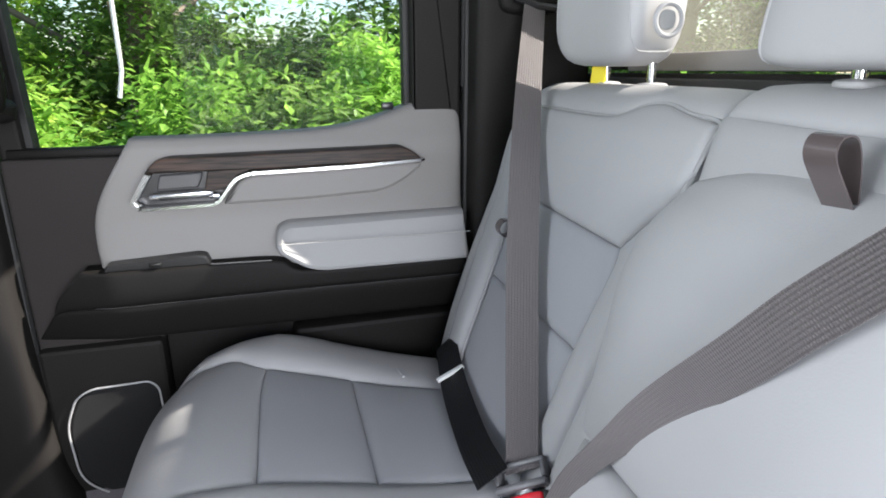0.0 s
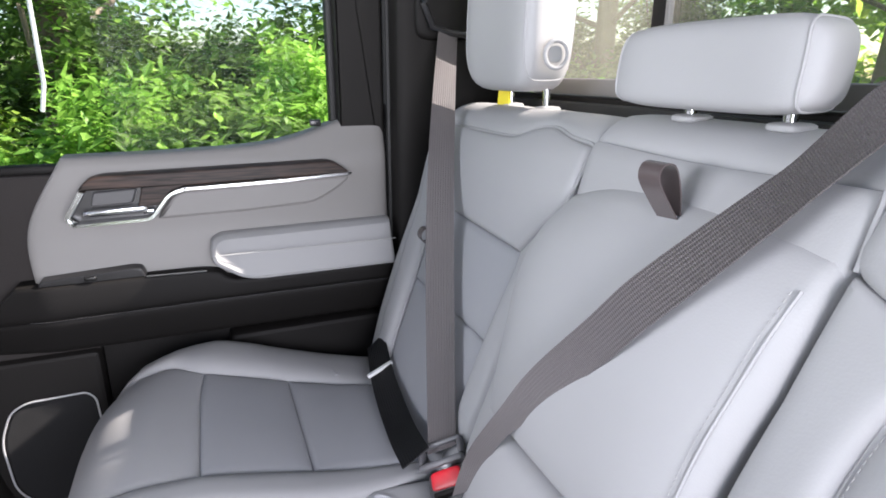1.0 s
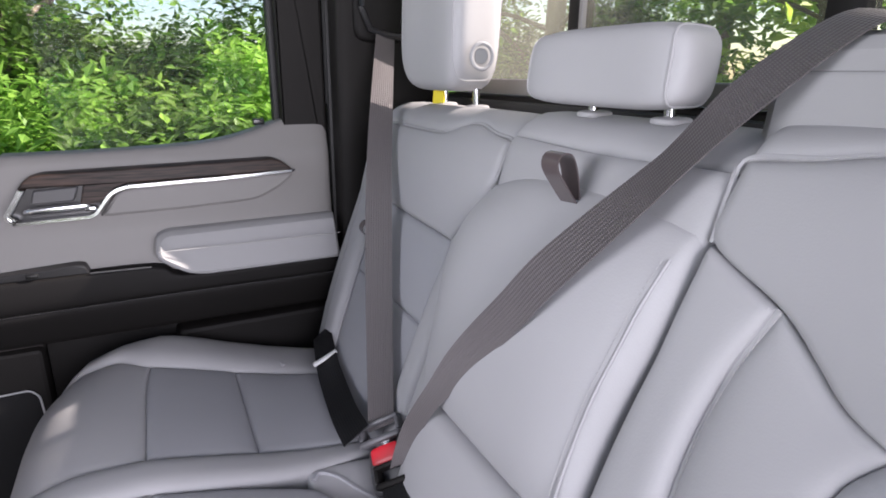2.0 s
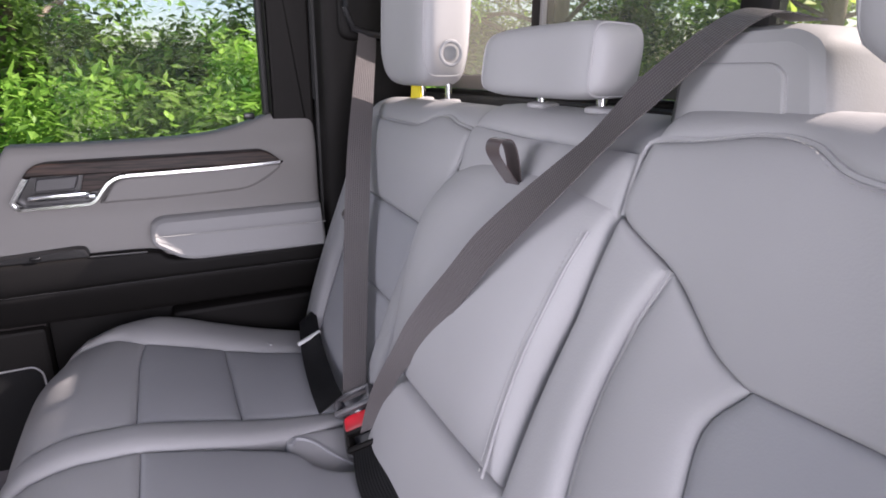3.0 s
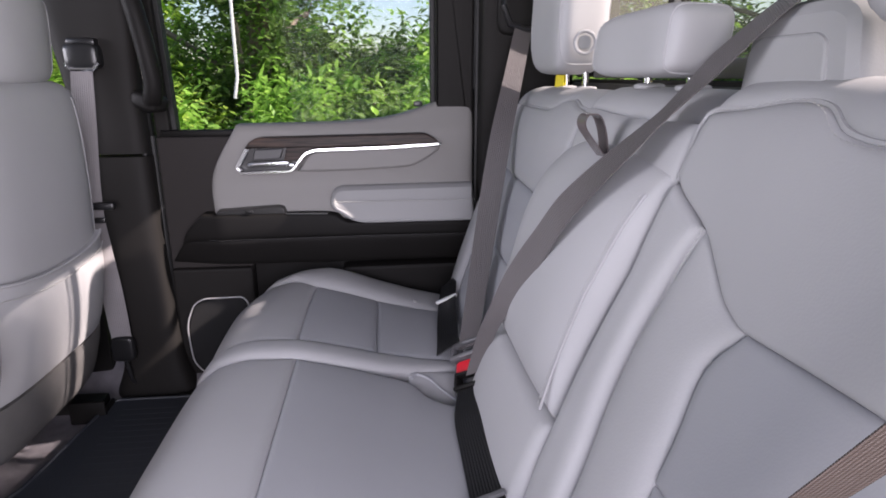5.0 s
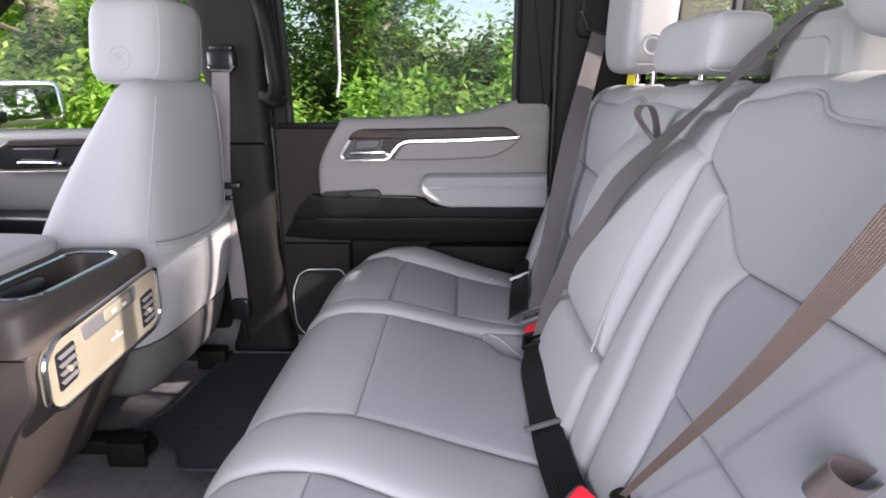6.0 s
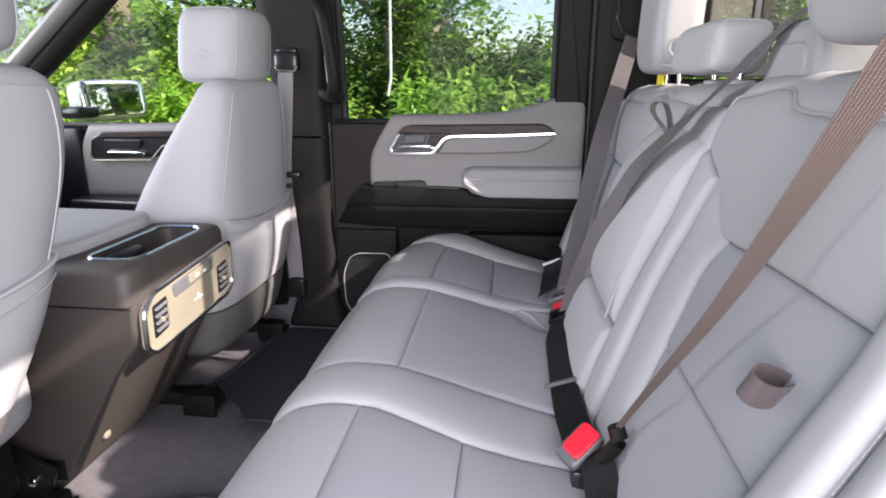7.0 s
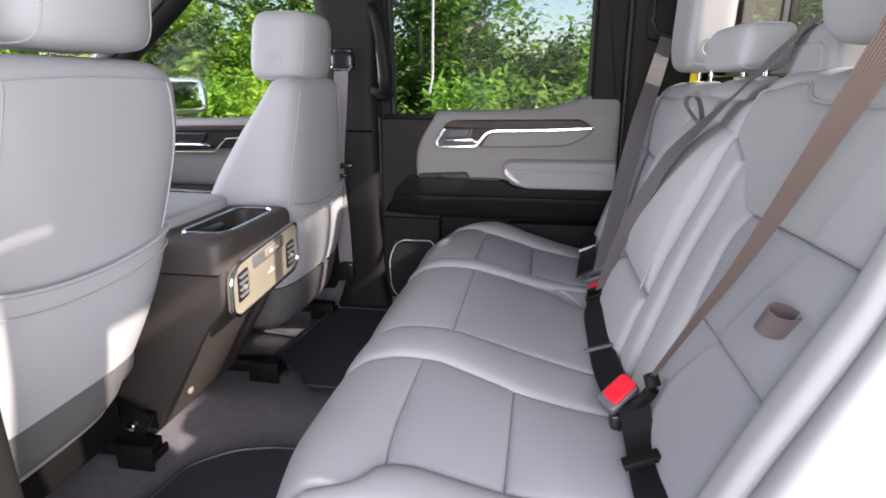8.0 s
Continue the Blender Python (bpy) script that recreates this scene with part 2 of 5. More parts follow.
def pad(left, right, bottom, top, to3d, puff=0.02, depth=0.03, nu=22, nv=22, p=5.0, swell=None, firm=0.5, roll=0.011):
    """A stuffed panel between four seam lines (lists of points of a 2D plan; left and right run upwards, bottom and top from left to
    right), laid on the surface to3d(a, b) -> point, outward normal; firm is the share of its height that rises at once from the seam,
    over the distance roll."""
    L, R, B, T = spline(left, nv), spline(right, nv), spline(bottom, nu), spline(top, nu)
    wide_u = float(np.linalg.norm(B[-1] - B[0]) + np.linalg.norm(T[-1] - T[0])) / 2
    wide_v = float(np.linalg.norm(L[-1] - L[0]) + np.linalg.norm(R[-1] - R[0])) / 2
    bm = bmesh.new()
    rows = []
    for j in range(nv):
        v = j / (nv - 1)
        v = 0.5 - 0.5 * math.cos(math.pi * v) if p else v
        row = []
        for i in range(nu):
            u = 0.5 - 0.5 * math.cos(math.pi * i / (nu - 1))
            l, r = at_curve(L, v), at_curve(R, v)
            b, t = at_curve(B, u), at_curve(T, u)
            q = (1 - u) * l + u * r + (1 - v) * b + v * t - ((1 - u) * (1 - v) * L[0] + u * (1 - v) * R[0] + (1 - u) * v * L[-1] + u * v * R[-1])
            o, n = to3d(*q)
            edge = min(1.0, min(min(u, 1 - u) * wide_u, min(v, 1 - v) * wide_v) / roll)
            crown = ((1 - abs(2 * u - 1) ** p) * (1 - abs(2 * v - 1) ** p)) ** 0.75
            h = puff * (firm * math.sqrt(max(0.0, 1 - (1 - edge) ** 2)) + (1 - firm) * crown) + (swell(u, v) * crown if swell else 0)
            row.append(bm.verts.new(o + n * h))
        rows.append(row)
    low = []
    ring = [rows[0][i] for i in range(nu)] + [rows[j][-1] for j in range(1, nv)] + [rows[-1][i] for i in range(nu - 2, -1, -1)] + [rows[j][0] for j in range(nv - 2, 0, -1)]
    n0 = to3d(*((sum(L) / nv + sum(R) / nv) * 0.5))[1]
    for v in ring:
        low.append(bm.verts.new(v.co - n0 * depth))
    for j in range(nv - 1):
        for i in range(nu - 1):
            bm.faces.new((rows[j][i], rows[j][i + 1], rows[j + 1][i + 1], rows[j + 1][i]))
    for k in range(len(ring)):
        bm.faces.new((ring[k], ring[k - 1], low[k - 1], low[k]))
    return bm


def at_curve(c, u):
    f = u * (len(c) - 1)
    i = min(int(f), len(c) - 2)
    return c[i] + (c[i + 1] - c[i]) * (f - i)


def profile_surface(pts, mirror=False):
    """A surface swept across the cab: (y, w) -> point and outward normal; pts rows are w, x, z along the section."""
    w, x, z = np.array(pts).T

    def section(s):
        return np.array([np.interp(s, w, x), np.interp(s, w, z)])

    def to3d(y, s):
        a, b = section(s - 0.012), section(s + 0.012)
        d = b - a
        d = d / (np.linalg.norm(d) + 1e-9)
        o = (section(s - 0.008) + section(s) + section(s + 0.008)) / 3
        return Vector((o[0], 2 * MID - y if mirror else y, o[1])), Vector((-d[1], 0, d[0]))
    return to3d


def pillow(c, h, n=6.0, cuts=10, shape=None):
    """A soft-edged block round c with half sizes h; shape(x, y, z) bends it (unit coordinates to unit coordinates)."""
    bm = bmesh.new()
    bmesh.ops.create_cube(bm, size=2)
    bmesh.ops.subdivide_edges(bm, edges=bm.edges[:], cuts=cuts, use_grid_fill=True)
    for v in bm.verts:
        q = np.array([math.sin(k * math.pi / 2) if abs(k) < 1 else k for k in v.co])
        q = q / (np.sum(np.abs(q) ** n) ** (1 / n))
        if shape:
            q = shape(*q)
        v.co = Vector([c[k] + h[k] * q[k] for k in range(3)])
    return bm


def box(x0, x1, y0, y1, z0, z1, r=0.004, seg=2):
    bm = bmesh.new()
    bmesh.ops.create_cube(bm, size=1)
    for v in bm.verts:
        v.co = Vector((x0 + (v.co.x + 0.5) * (x1 - x0), y0 + (v.co.y + 0.5) * (y1 - y0), z0 + (v.co.z + 0.5) * (z1 - z0)))
    if r:
        bmesh.ops.bevel(bm, geom=bm.edges[:], offset=r, segments=seg, affect="EDGES", profile=0.5)
    return bm


def turned(bm, m):
    bmesh.ops.transform(bm, matrix=m, verts=bm.verts[:])
    return bm


def round_poly(pts, r, seg=5):
    """The corners of a 2D outline rounded by r (a number, or one for each corner)."""
    out = []
    n = len(pts)
    for i in range(n):
        a, b, c = (np.array(pts[k % n], float) for k in (i - 1, i, i + 1))
        rr = r[i] if isinstance(r, (list, tuple)) else r
        u, v = (a - b), (c - b)
        lu, lv = np.linalg.norm(u), np.linalg.norm(v)
        k = min(rr, 0.45 * lu, 0.45 * lv)
        p, q = b + u / lu * k, b + v / lv * k
        if k < 1e-5:
            out.append(b)
            continue
        for s in range(seg + 1):
            t = s / seg
            out.append((1 - t) ** 2 * p + 2 * t * (1 - t) * b + t * t * q)
    return out


def inset(pts, d):
    n = len(pts)
    area = sum(pts[i - 1][0] * pts[i][1] - pts[i][0] * pts[i - 1][1] for i in range(n))
    s = 1 if area > 0 else -1
    out = []
    for i in range(n):
        a, b, c = np.array(pts[i - 1]), np.array(pts[i]), np.array(pts[(i + 1) % n])
        e1, e2 = b - a, c - b
        n1 = np.array([-e1[1], e1[0]]) / (np.linalg.norm(e1) + 1e-9)
        n2 = np.array([-e2[1], e2[0]]) / (np.linalg.norm(e2) + 1e-9)
        m = n1 + n2
        m = m / max(0.35, np.dot(m, m) / 2 + 1e-9) if np.linalg.norm(m) > 0.1 else n1
        out.append(b + s * d * m * 0.5 * min(2.0, 2.0))
    return out


def plate(pts, to3d, t, r=0.003, hole=None):
    """An outline made solid: to3d(a, b, height) gives its points, t its thickness, r the round of its front edge."""
    bm = bmesh.new()
    rings = [(0.0, 0.0), (0.0, t - r), (r * 0.3, t - r * 0.3), (r, t)]
    loops = []
    for d, h in rings:
        q = inset(pts, d) if d else pts
        loops.append([bm.verts.new(to3d(a, b, h)) for a, b in q])
    n = len(pts)
    for A, B in zip(loops, loops[1:]):
        for i in range(n):
            bm.faces.new((A[i - 1], A[i], B[i], B[i - 1]))
    bm.faces.new([bm.verts.new(v.co) for v in loops[-1]])
    bm.faces.new([bm.verts.new(v.co) for v in loops[0]][::-1])
    bmesh.ops.triangulate(bm, faces=[f for f in bm.faces if len(f.verts) > 4])
    return bm


def sweep(path, prof, up=(0, 0, 1), closed=False, caps=True):
    """A profile (points of side, up) carried along a path."""
    P = [Vector(q) for q in path]
    bm = bmesh.new()
    n = len(P)
    rings = []
    for i in range(n):
        a = P[i - 1] if (i or closed) else P[0]
        b = P[(i + 1) % n] if (i < n - 1 or closed) else P[-1]
        d = (b - a).normalized()
        s = d.cross(Vector(up))
        s = s.normalized() if s.length > 1e-6 else Vector((1, 0, 0))
        u = s.cross(d)
        rings.append([bm.verts.new(P[i] + s * p[0] + u * p[1]) for p in prof])
    m = len(prof)
    for i in range(n if closed else n - 1):
        A, B = rings[i], rings[(i + 1) % n]
        for k in range(m):
            bm.faces.new((A[k - 1], A[k], B[k], B[k - 1]))
    if caps and not closed:
        bm.faces.new(rings[0])
        bm.faces.new(rings[-1][::-1])
    return bm


def circle(r, n=8, flat=1.0):
    return [(r * math.cos(2 * math.pi * k / n), flat * r * math.sin(2 * math.pi * k / n)) for k in range(n)]


def tube(path, r, n=8, up=(0, 0, 1), closed=False, flat=1.0):
    return sweep(path, circle(r, n, flat), up, closed)


def ribbon(rows, t=0.0013, n=60, w=0.047):
    """A belt: rows of (point, direction of its width[, width]); carries a UV map of width and length."""
    P = spline([r[0] for r in rows], n)
    D = spline([r[1] for r in rows], n)
    W = spline([(r[2] if len(r) > 2 else w, 0) for r in rows], n)
    bm = bmesh.new()
    uvl = bm.loops.layers.uv.new("UVMap")
    rings, run = [], [0.0]
    for i in range(n):
        d = Vector(P[min(i + 1, n - 1)] - P[max(i - 1, 0)]).normalized()
        a = Vector(D[i]).normalized()
        nn = d.cross(a).normalized()
        h = W[i][0] / 2
        ring = []
        for k in range(7):
            f = -1 + 2 * k / 6
            ring.append(Vector(P[i]) + a * h * f + nn * t * 0.5)
        for k in range(7):
            f = 1 - 2 * k / 6
            ring.append(Vector(P[i]) + a * h * f - nn * t * 0.5)
        rings.append([bm.verts.new(q) for q in ring])
        if i:
            run.append(run[-1] + float(np.linalg.norm(P[i] - P[i - 1])))
    us = [k / 6 for k in range(7)] + [1 - k / 6 for k in range(7)]
    for i in range(n - 1):
        for k in range(14):
            f = bm.faces.new((rings[i][k - 1], rings[i][k], rings[i + 1][k], rings[i + 1][k - 1]))
            for lp, (u, v) in zip(f.loops, ((us[k - 1], run[i]), (us[k], run[i]), (us[k], run[i + 1]), (us[k - 1], run[i + 1]))):
                lp[uvl].uv = (u, v)
    bm.faces.new(rings[0])
    bm.faces.new(rings[-1][::-1])
    return bm


def loft(rows, n=40, power=3.5, cap=True):
    """A body of stacked rounded sections: rows z, xc, hx, yc, hy (smoothly joined)."""
    S = spline(rows, 34)
    bm = bmesh.new()
    rings = []
    for z, xc, hx, yc, hy in S:
        ring = []
        for k in range(n):
            a = 2 * math.pi * k / n
            c, s = math.cos(a), math.sin(a)
            ring.append(bm.verts.new((xc + hx * math.copysign(abs(c) ** (2 / power), c), yc + hy * math.copysign(abs(s) ** (2 / power), s), z)))
        rings.append(ring)
    for A, B in zip(rings, rings[1:]):
        for k in range(n):
            bm.faces.new((A[k - 1], A[k], B[k], B[k - 1]))
    if cap:
        bm.faces.new(rings[0][::-1])
        bm.faces.new(rings[-1])
    return bm


def merge(*bms):
    """Several shells as one bmesh."""
    out = bmesh.new()
    for b in bms:
        me = bpy.data.meshes.new("tmp")
        b.to_mesh(me)
        b.free()
        out.from_mesh(me)
        bpy.data.meshes.remove(me)
    return out


# ---- the large structure ----
def at_y(y0, toward=-1):
    """Outline points (x, z) on a lengthwise wall at y0, raised towards the cabin."""
    return lambda a, b, h: Vector((a, y0 + toward * h, b))


def structure(name, bm, mat, label, category, smooth=True):
    ob = new(name, mesh_of(bm, name, mat, smooth))
    return tagged(ob, label, category, kind="structure")


bm = bmesh.new()
bmesh.ops.create_grid(bm, x_segments=60, y_segments=60, size=300)
for v in bm.verts:
    v.co.z = -0.65 + 0.25 * noise.noise(v.co * 0.05) * min(1, v.co.length / 25)
structure("ground", bm, GROUND, "grassy ground under the parked truck", "ground")

bm = bmesh.new()
bmesh.ops.create_grid(bm, x_segments=90, y_segments=70, size=1)
for v in bm.verts:
    x, y = -0.62 + v.co.x * 1.22, MID + v.co.y * 0.80
    hump = 0.035 * math.exp(-((y - MID) / 0.2) ** 2)
    rise = 0.10 * max(0, abs(y - MID) - 0.68) / 0.12
    v.co = Vector((x, y, 0.045 + hump + rise + 0.006 * noise.noise(Vector((x * 6, y * 6, 0)))))
structure("floor", bm, CARPET, "charcoal carpeted cab floor with a low tunnel", "floor")

# headliner and roof
structure("ceiling", box(-1.15, 0.64, MID - 0.74, MID + 0.74, 1.525, 1.54, 0), HEADLINER, "grey fabric headliner", "ceiling", False)
structure("roof", box(-1.2, 0.645, MID - 0.88, MID + 0.86, 1.545, 1.56, 0), PAINT, "white painted cab roof", "roof", False)
for sgn, nm in ((1, "roof_rail_passenger"), (-1, "roof_rail_driver")):
    yy = MID + (0.755 if sgn > 0 else -0.90)
    structure(nm, tube(spline([(-1.15, yy, 1.44), (-0.3, yy + 0.01 * sgn, 1.47), (0.64, yy, 1.47)], 14), 0.062, 10), PILLAR, "charcoal trim along the roof edge", "roof rail")
    pa = spline([(-1.85, MID + sgn * 0.81, 0.62), (-1.42, MID + sgn * 0.805, 0.955), (-1.155, MID + sgn * 0.795, 1.165), (-0.93, MID + sgn * 0.77, 1.36)], 16)
    structure("pillar_front" if sgn > 0 else "pillar_front_driver", tube(pa, 0.042, 10, flat=0.8), PILLAR, "slanting charcoal windscreen pillar", "pillar")
    pi = [Vector(q) + Vector((-0.055, -sgn * 0.035, 0.012)) for q in pa]
    structure("pillar_front_trim" if sgn > 0 else "pillar_front_trim_driver", tube(pi, 0.036, 10, flat=0.7), PALE_TRIM, "pale inner cover of the windscreen pillar", "trim")

# rear wall, its sill and the sliding rear window
REAR = 0.615
structure("wall_rear", box(REAR - 0.02, REAR + 0.05, MID - 0.74, MID + 0.74, 0.05, 0.895, 0.006), SOFT_DARK, "black rear cab wall behind the seat", "wall")
structure("wall_rear_ledge", box(REAR - 0.045, REAR - 0.022, MID - 0.66, MID + 0.66, 0.84, 0.888, 0.006), RUBBER, "black rubber ledge below the rear window", "trim")
for sgn, nm, wide in ((1, "wall_rear_corner_passenger", 0.610), (-1, "wall_rear_corner_driver", 0.68)):
    y0, y1 = sorted((MID + sgn * wide, MID + sgn * 0.74))
    structure(nm, box(REAR - 0.015, REAR + 0.045, y0, y1, 0.9, 1.524, 0.01), PILLAR, "charcoal corner of the rear cab wall", "wall")
structure("wall_rear_header", box(REAR - 0.018, REAR + 0.02, MID - 0.679, MID + 0.609, 1.361, 1.524, 0.002), PILLAR, "charcoal header above the rear window", "wall")
win = thing("window_1", "sliding rear cab window, dusty glass in dark frames", "window", (REAR, MID, 0.9), kind="structure")
part("window_sill", box(REAR - 0.012, REAR + 0.03, MID - 0.678, MID + 0.608, 0.898, 0.926, 0.004), PALE_TRIM, win)
part("window_frame", merge(box(REAR, REAR + 0.03, 0.605, 0.632, 0.927, 1.360, 0.003), box(REAR + 0.002, REAR + 0.028, 0.185, 0.225, 0.927, 1.360, 0.003)), DARK_TRIM, win)
part("window_bar", box(REAR - 0.006, REAR + 0.004, 0.590, 0.598, 0.927, 1.360, 0.002), PALE_TRIM, win)
for a, b in ((MID - 0.679, 0.184), (0.226, 0.604), (0.633, MID + 0.609)):
    pane = part("pane", box(REAR + 0.012, REAR + 0.016, a, b, 0.927, 1.360, 0), REAR_GLASS, win, smooth=False)
    pane.visible_shadow = False

# Unseen corner pieces, added to trim the sun that enters by the rear window.
for sgn, nm in ((1, "wall_rear_fillet_passenger"), (-1, "wall_rear_fillet_driver")):
    c = MID + (0.609 if sgn > 0 else -0.679)
    r = 0.05 if sgn > 0 else 0.13
    arc = [(c - sgn * r * (1 - math.sin(a)), 0.928 + r * (1 - math.cos(a))) for a in np.linspace(0, math.pi / 2, 9)]
    structure(nm, plate([(c, 0.928)] + arc, lambda a, b, h: Vector((REAR - 0.012 + h, a, b)), 0.022, 0.002), PILLAR, "charcoal rounded corner of the rear window opening", "wall")

# rear quarter pillars
def corner_pillar(sgn, nm, lab, xc, hx, off):
    y = MID + sgn * off
    rows = [(0.05, xc, hx, y, 0.06), (0.6, xc, hx, y, 0.055), (0.86, xc, hx, y, 0.05), (1.1, xc, hx, y - sgn * 0.012, 0.05), (1.45, xc, hx, y - sgn * 0.035, 0.05)]
    return structure(nm, loft(rows, 40, 8), PILLAR, lab, "pillar")


corner_pillar(1, "pillar_corner_passenger", "charcoal rear corner pillar beside the seat back", 0.4775, 0.1175, 0.765)
corner_pillar(-1, "pillar_corner_driver", "charcoal rear corner pillar by the open doorway", 0.560, 0.042, 0.80)

# pillars between the doors
def middle_pillar(sgn, nm):
    y = MID + sgn * 0.775
    low = [(0.02, -0.52, 0.13, y, 0.08), (0.09, -0.515, 0.105, y, 0.07), (0.2, -0.515, 0.075, y, 0.055), (0.45, -0.52, 0.068, y, 0.05), (0.715, -0.53, 0.075, y, 0.05)]
    up = [(0.722, -0.53, 0.073, y, 0.044), (0.9, -0.54, 0.085, y - sgn * 0.005, 0.045), (1.15, -0.545, 0.11, y - sgn * 0.015, 0.05), (1.38, -0.55, 0.12, y - sgn * 0.03, 0.05)]
    ob = thing(nm, "charcoal pillar trim between the front and rear doors", "pillar", (-0.52, y, 0.05), kind="structure")
    part("lower_trim", loft(low, 36, 4), PILLAR, ob)
    part("upper_trim", loft(up, 36, 4), PILLAR, ob)
    return ob


middle_pillar(1, "pillar_middle_passenger")
middle_pillar(-1, "pillar_middle_driver")
structure("sill_passenger", box(-0.46, 0.36, 1.03, 1.16, 0.03, 0.085, 0.012), DARK_TRIM, "black sill plate below the closed rear door", "sill")
structure("sill_driver", box(-0.44, 0.36, MID - 0.84, MID - 0.70, 0.03, 0.085, 0.012), DARK_TRIM, "black sill plate of the open doorway", "sill")

# dashboard and closed driver's front door
structure("wall_driver_door", box(-1.75, -0.66, MID - 0.83, MID - 0.78, 0.05, 0.77, 0.01), DARK_TRIM, "charcoal trim of the driver's closed door", "wall")
dash = thing("dashboard", "black dashboard with a soft upper pad", "dashboard", (-1.75, MID, 0.05))
part("lower_panel", box(-1.95, -1.60, MID - 0.77, MID + 0.765, 0.05, 0.55, 0.03, 3), BLACK, dash)
part("top_pad", pillow((-1.80, MID, 0.68), (0.26, 0.77, 0.14), 5), DARK_TRIM, dash)

structure("door_jamb", box(0.3535, 0.368, 1.105, 1.19, 0.05, 1.375, 0.003), RUBBER, "black rubber seal between door and corner pillar", "seal")
structure("door_jamb_front", box(-0.475, -0.464, 1.09, 1.19, 0.05, 1.375, 0.003), RUBBER, "black rubber seal between door and middle pillar", "seal")

# ---- the rear door ----
door = thing("rear_door", "closed rear cab door with pale and charcoal trim, wood strip and window", "car door", (-0.03, 1.16, 0.09))
part("shell", box(-0.45, 0.352, 1.15, 1.20, 0.09, 0.76, 0.008), DARK_TRIM, door)
fr = merge(plate(round_poly([(0.255, 0.70), (0.352, 0.70), (0.352, 1.38), (0.255, 1.38)], 0.003), at_y(1.185), 0.06, 0.006),
           plate([(-0.415, 0.70), (-0.452, 0.70), (-0.462, 1.38), (-0.43, 1.38)], at_y(1.185), 0.05, 0.006),
           box(-0.43, 0.255, 1.135, 1.185, 1.335, 1.54, 0.006))
part("window_frame", fr, PILLAR, door)
part("window_seal", merge(box(0.243, 0.256, 1.15, 1.18, 0.72, 1.335, 0.003), plate([(-0.416, 0.72), (-0.404, 0.72), (-0.418, 1.335), (-0.43, 1.335)], at_y(1.18), 0.03, 0.002)), RUBBER, door)
part("door_seal", merge(tube([(0.357, 1.115, 0.3), (0.357, 1.12, 0.87), (0.357, 1.11, 1.36)], 0.0065, 8), tube([(-0.452, 1.10, 0.12), (-0.457, 1.12, 0.76), (-0.462, 1.11, 1.36)], 0.0075, 8)), RUBBER, door)
pane = part("pane", box(-0.42, 0.25, 1.163, 1.167, 0.70, 1.34, 0), GLASS, door, smooth=False)
pane.visible_shadow = False
# dark front part of the trim
part("front_trim", plate(round_poly([(-0.452, 0.40), (-0.24, 0.40), (-0.24, 0.757), (-0.448, 0.757)], 0.008), at_y(1.15), 0.035, 0.006), CLOTH_DARK, door, "charcoal cloth-faced front trim")
part("sill_cap", box(-0.44, -0.235, 1.125, 1.16, 0.757, 0.772, 0.004), DARK_TRIM, door)


def door_bulge(x, z):
    """Depth of the pale panel: dished round the handle, swelling towards the armrest."""
    d = 0.006 * math.exp(-(((x - 0.0) / 0.33) ** 4)) * math.exp(-((z - 0.705) / 0.06) ** 4)
    d += 0.022 * math.exp(-((z - 0.56) / 0.07) ** 2)
    d -= 0.03 * max(0, (z - 0.77) / 0.1)
    return d


def pale_surface(x, z):
    return Vector((x, 1.118 - door_bulge(x, z), z)), Vector((0, -1, 0))


part("trim_panel", pad([(-0.318, 0.552), (-0.318, 0.662), (-0.25, 0.786)], [(0.350, 0.525), (0.350, 0.70), (0.350, 0.884)],
                       [(-0.318, 0.552), (0.0, 0.535), (0.350, 0.525)], [(-0.25, 0.786), (-0.05, 0.789), (0.12, 0.80), (0.25, 0.837), (0.350, 0.884)],
                       pale_surface, 0.010, 0.045, 60, 40, 40), PALE_TRIM, door, "pale grey moulded upper trim")
# wood strip with the handle window
strip = round_poly([(-0.223, 0.733), (-0.209, 0.751), (-0.187, 0.757), (0.221, 0.764), (0.241, 0.755), (0.258, 0.741), (0.248, 0.7375), (-0.046, 0.7315), (-0.121, 0.7325)],
                   [0.002, 0.012, 0.02, 0.01, 0.008, 0.003, 0.002, 0.004, 0.003], 4)
slant = [(-0.122, 0.7345), (-0.046, 0.7340), (-0.074, 0.7235), (-0.098, 0.6985), (-0.132, 0.6975)]
part("wood_trim", merge(plate(strip, at_y(1.11), 0.044, 0.003), plate(slant, at_y(1.11), 0.0434, 0.002)), WOOD, door, "dark grained wood strip")
part("handle_recess", plate([(-0.221, 0.732), (-0.250, 0.680), (-0.235, 0.672), (-0.108, 0.674), (-0.098, 0.6975), (-0.132, 0.6965), (-0.1215, 0.733)], at_y(1.11), 0.030, 0.002), BLACK, door)
part("groove", tube([(0.250, 1.066, 0.7365), (-0.046, 1.066, 0.7295), (-0.070, 1.066, 0.724)], 0.0022, 6), BLACK, door, "black shadow groove below the wood")
edge_line = round_poly([(-0.219, 0.731), (-0.248, 0.684), (-0.237, 0.672), (-0.112, 0.675), (-0.079, 0.718), (-0.055, 0.7265), (0.119, 0.731), (0.256, 0.738), (0.0, 1.2)], [0.001, 0.008, 0.010, 0.012, 0.02, 0.02, 0.02, 0.001, 0.0], 6)
path = spline([(a, 1.062, b) for a, b in edge_line if b < 0.9 and a < 0.2560], 90)
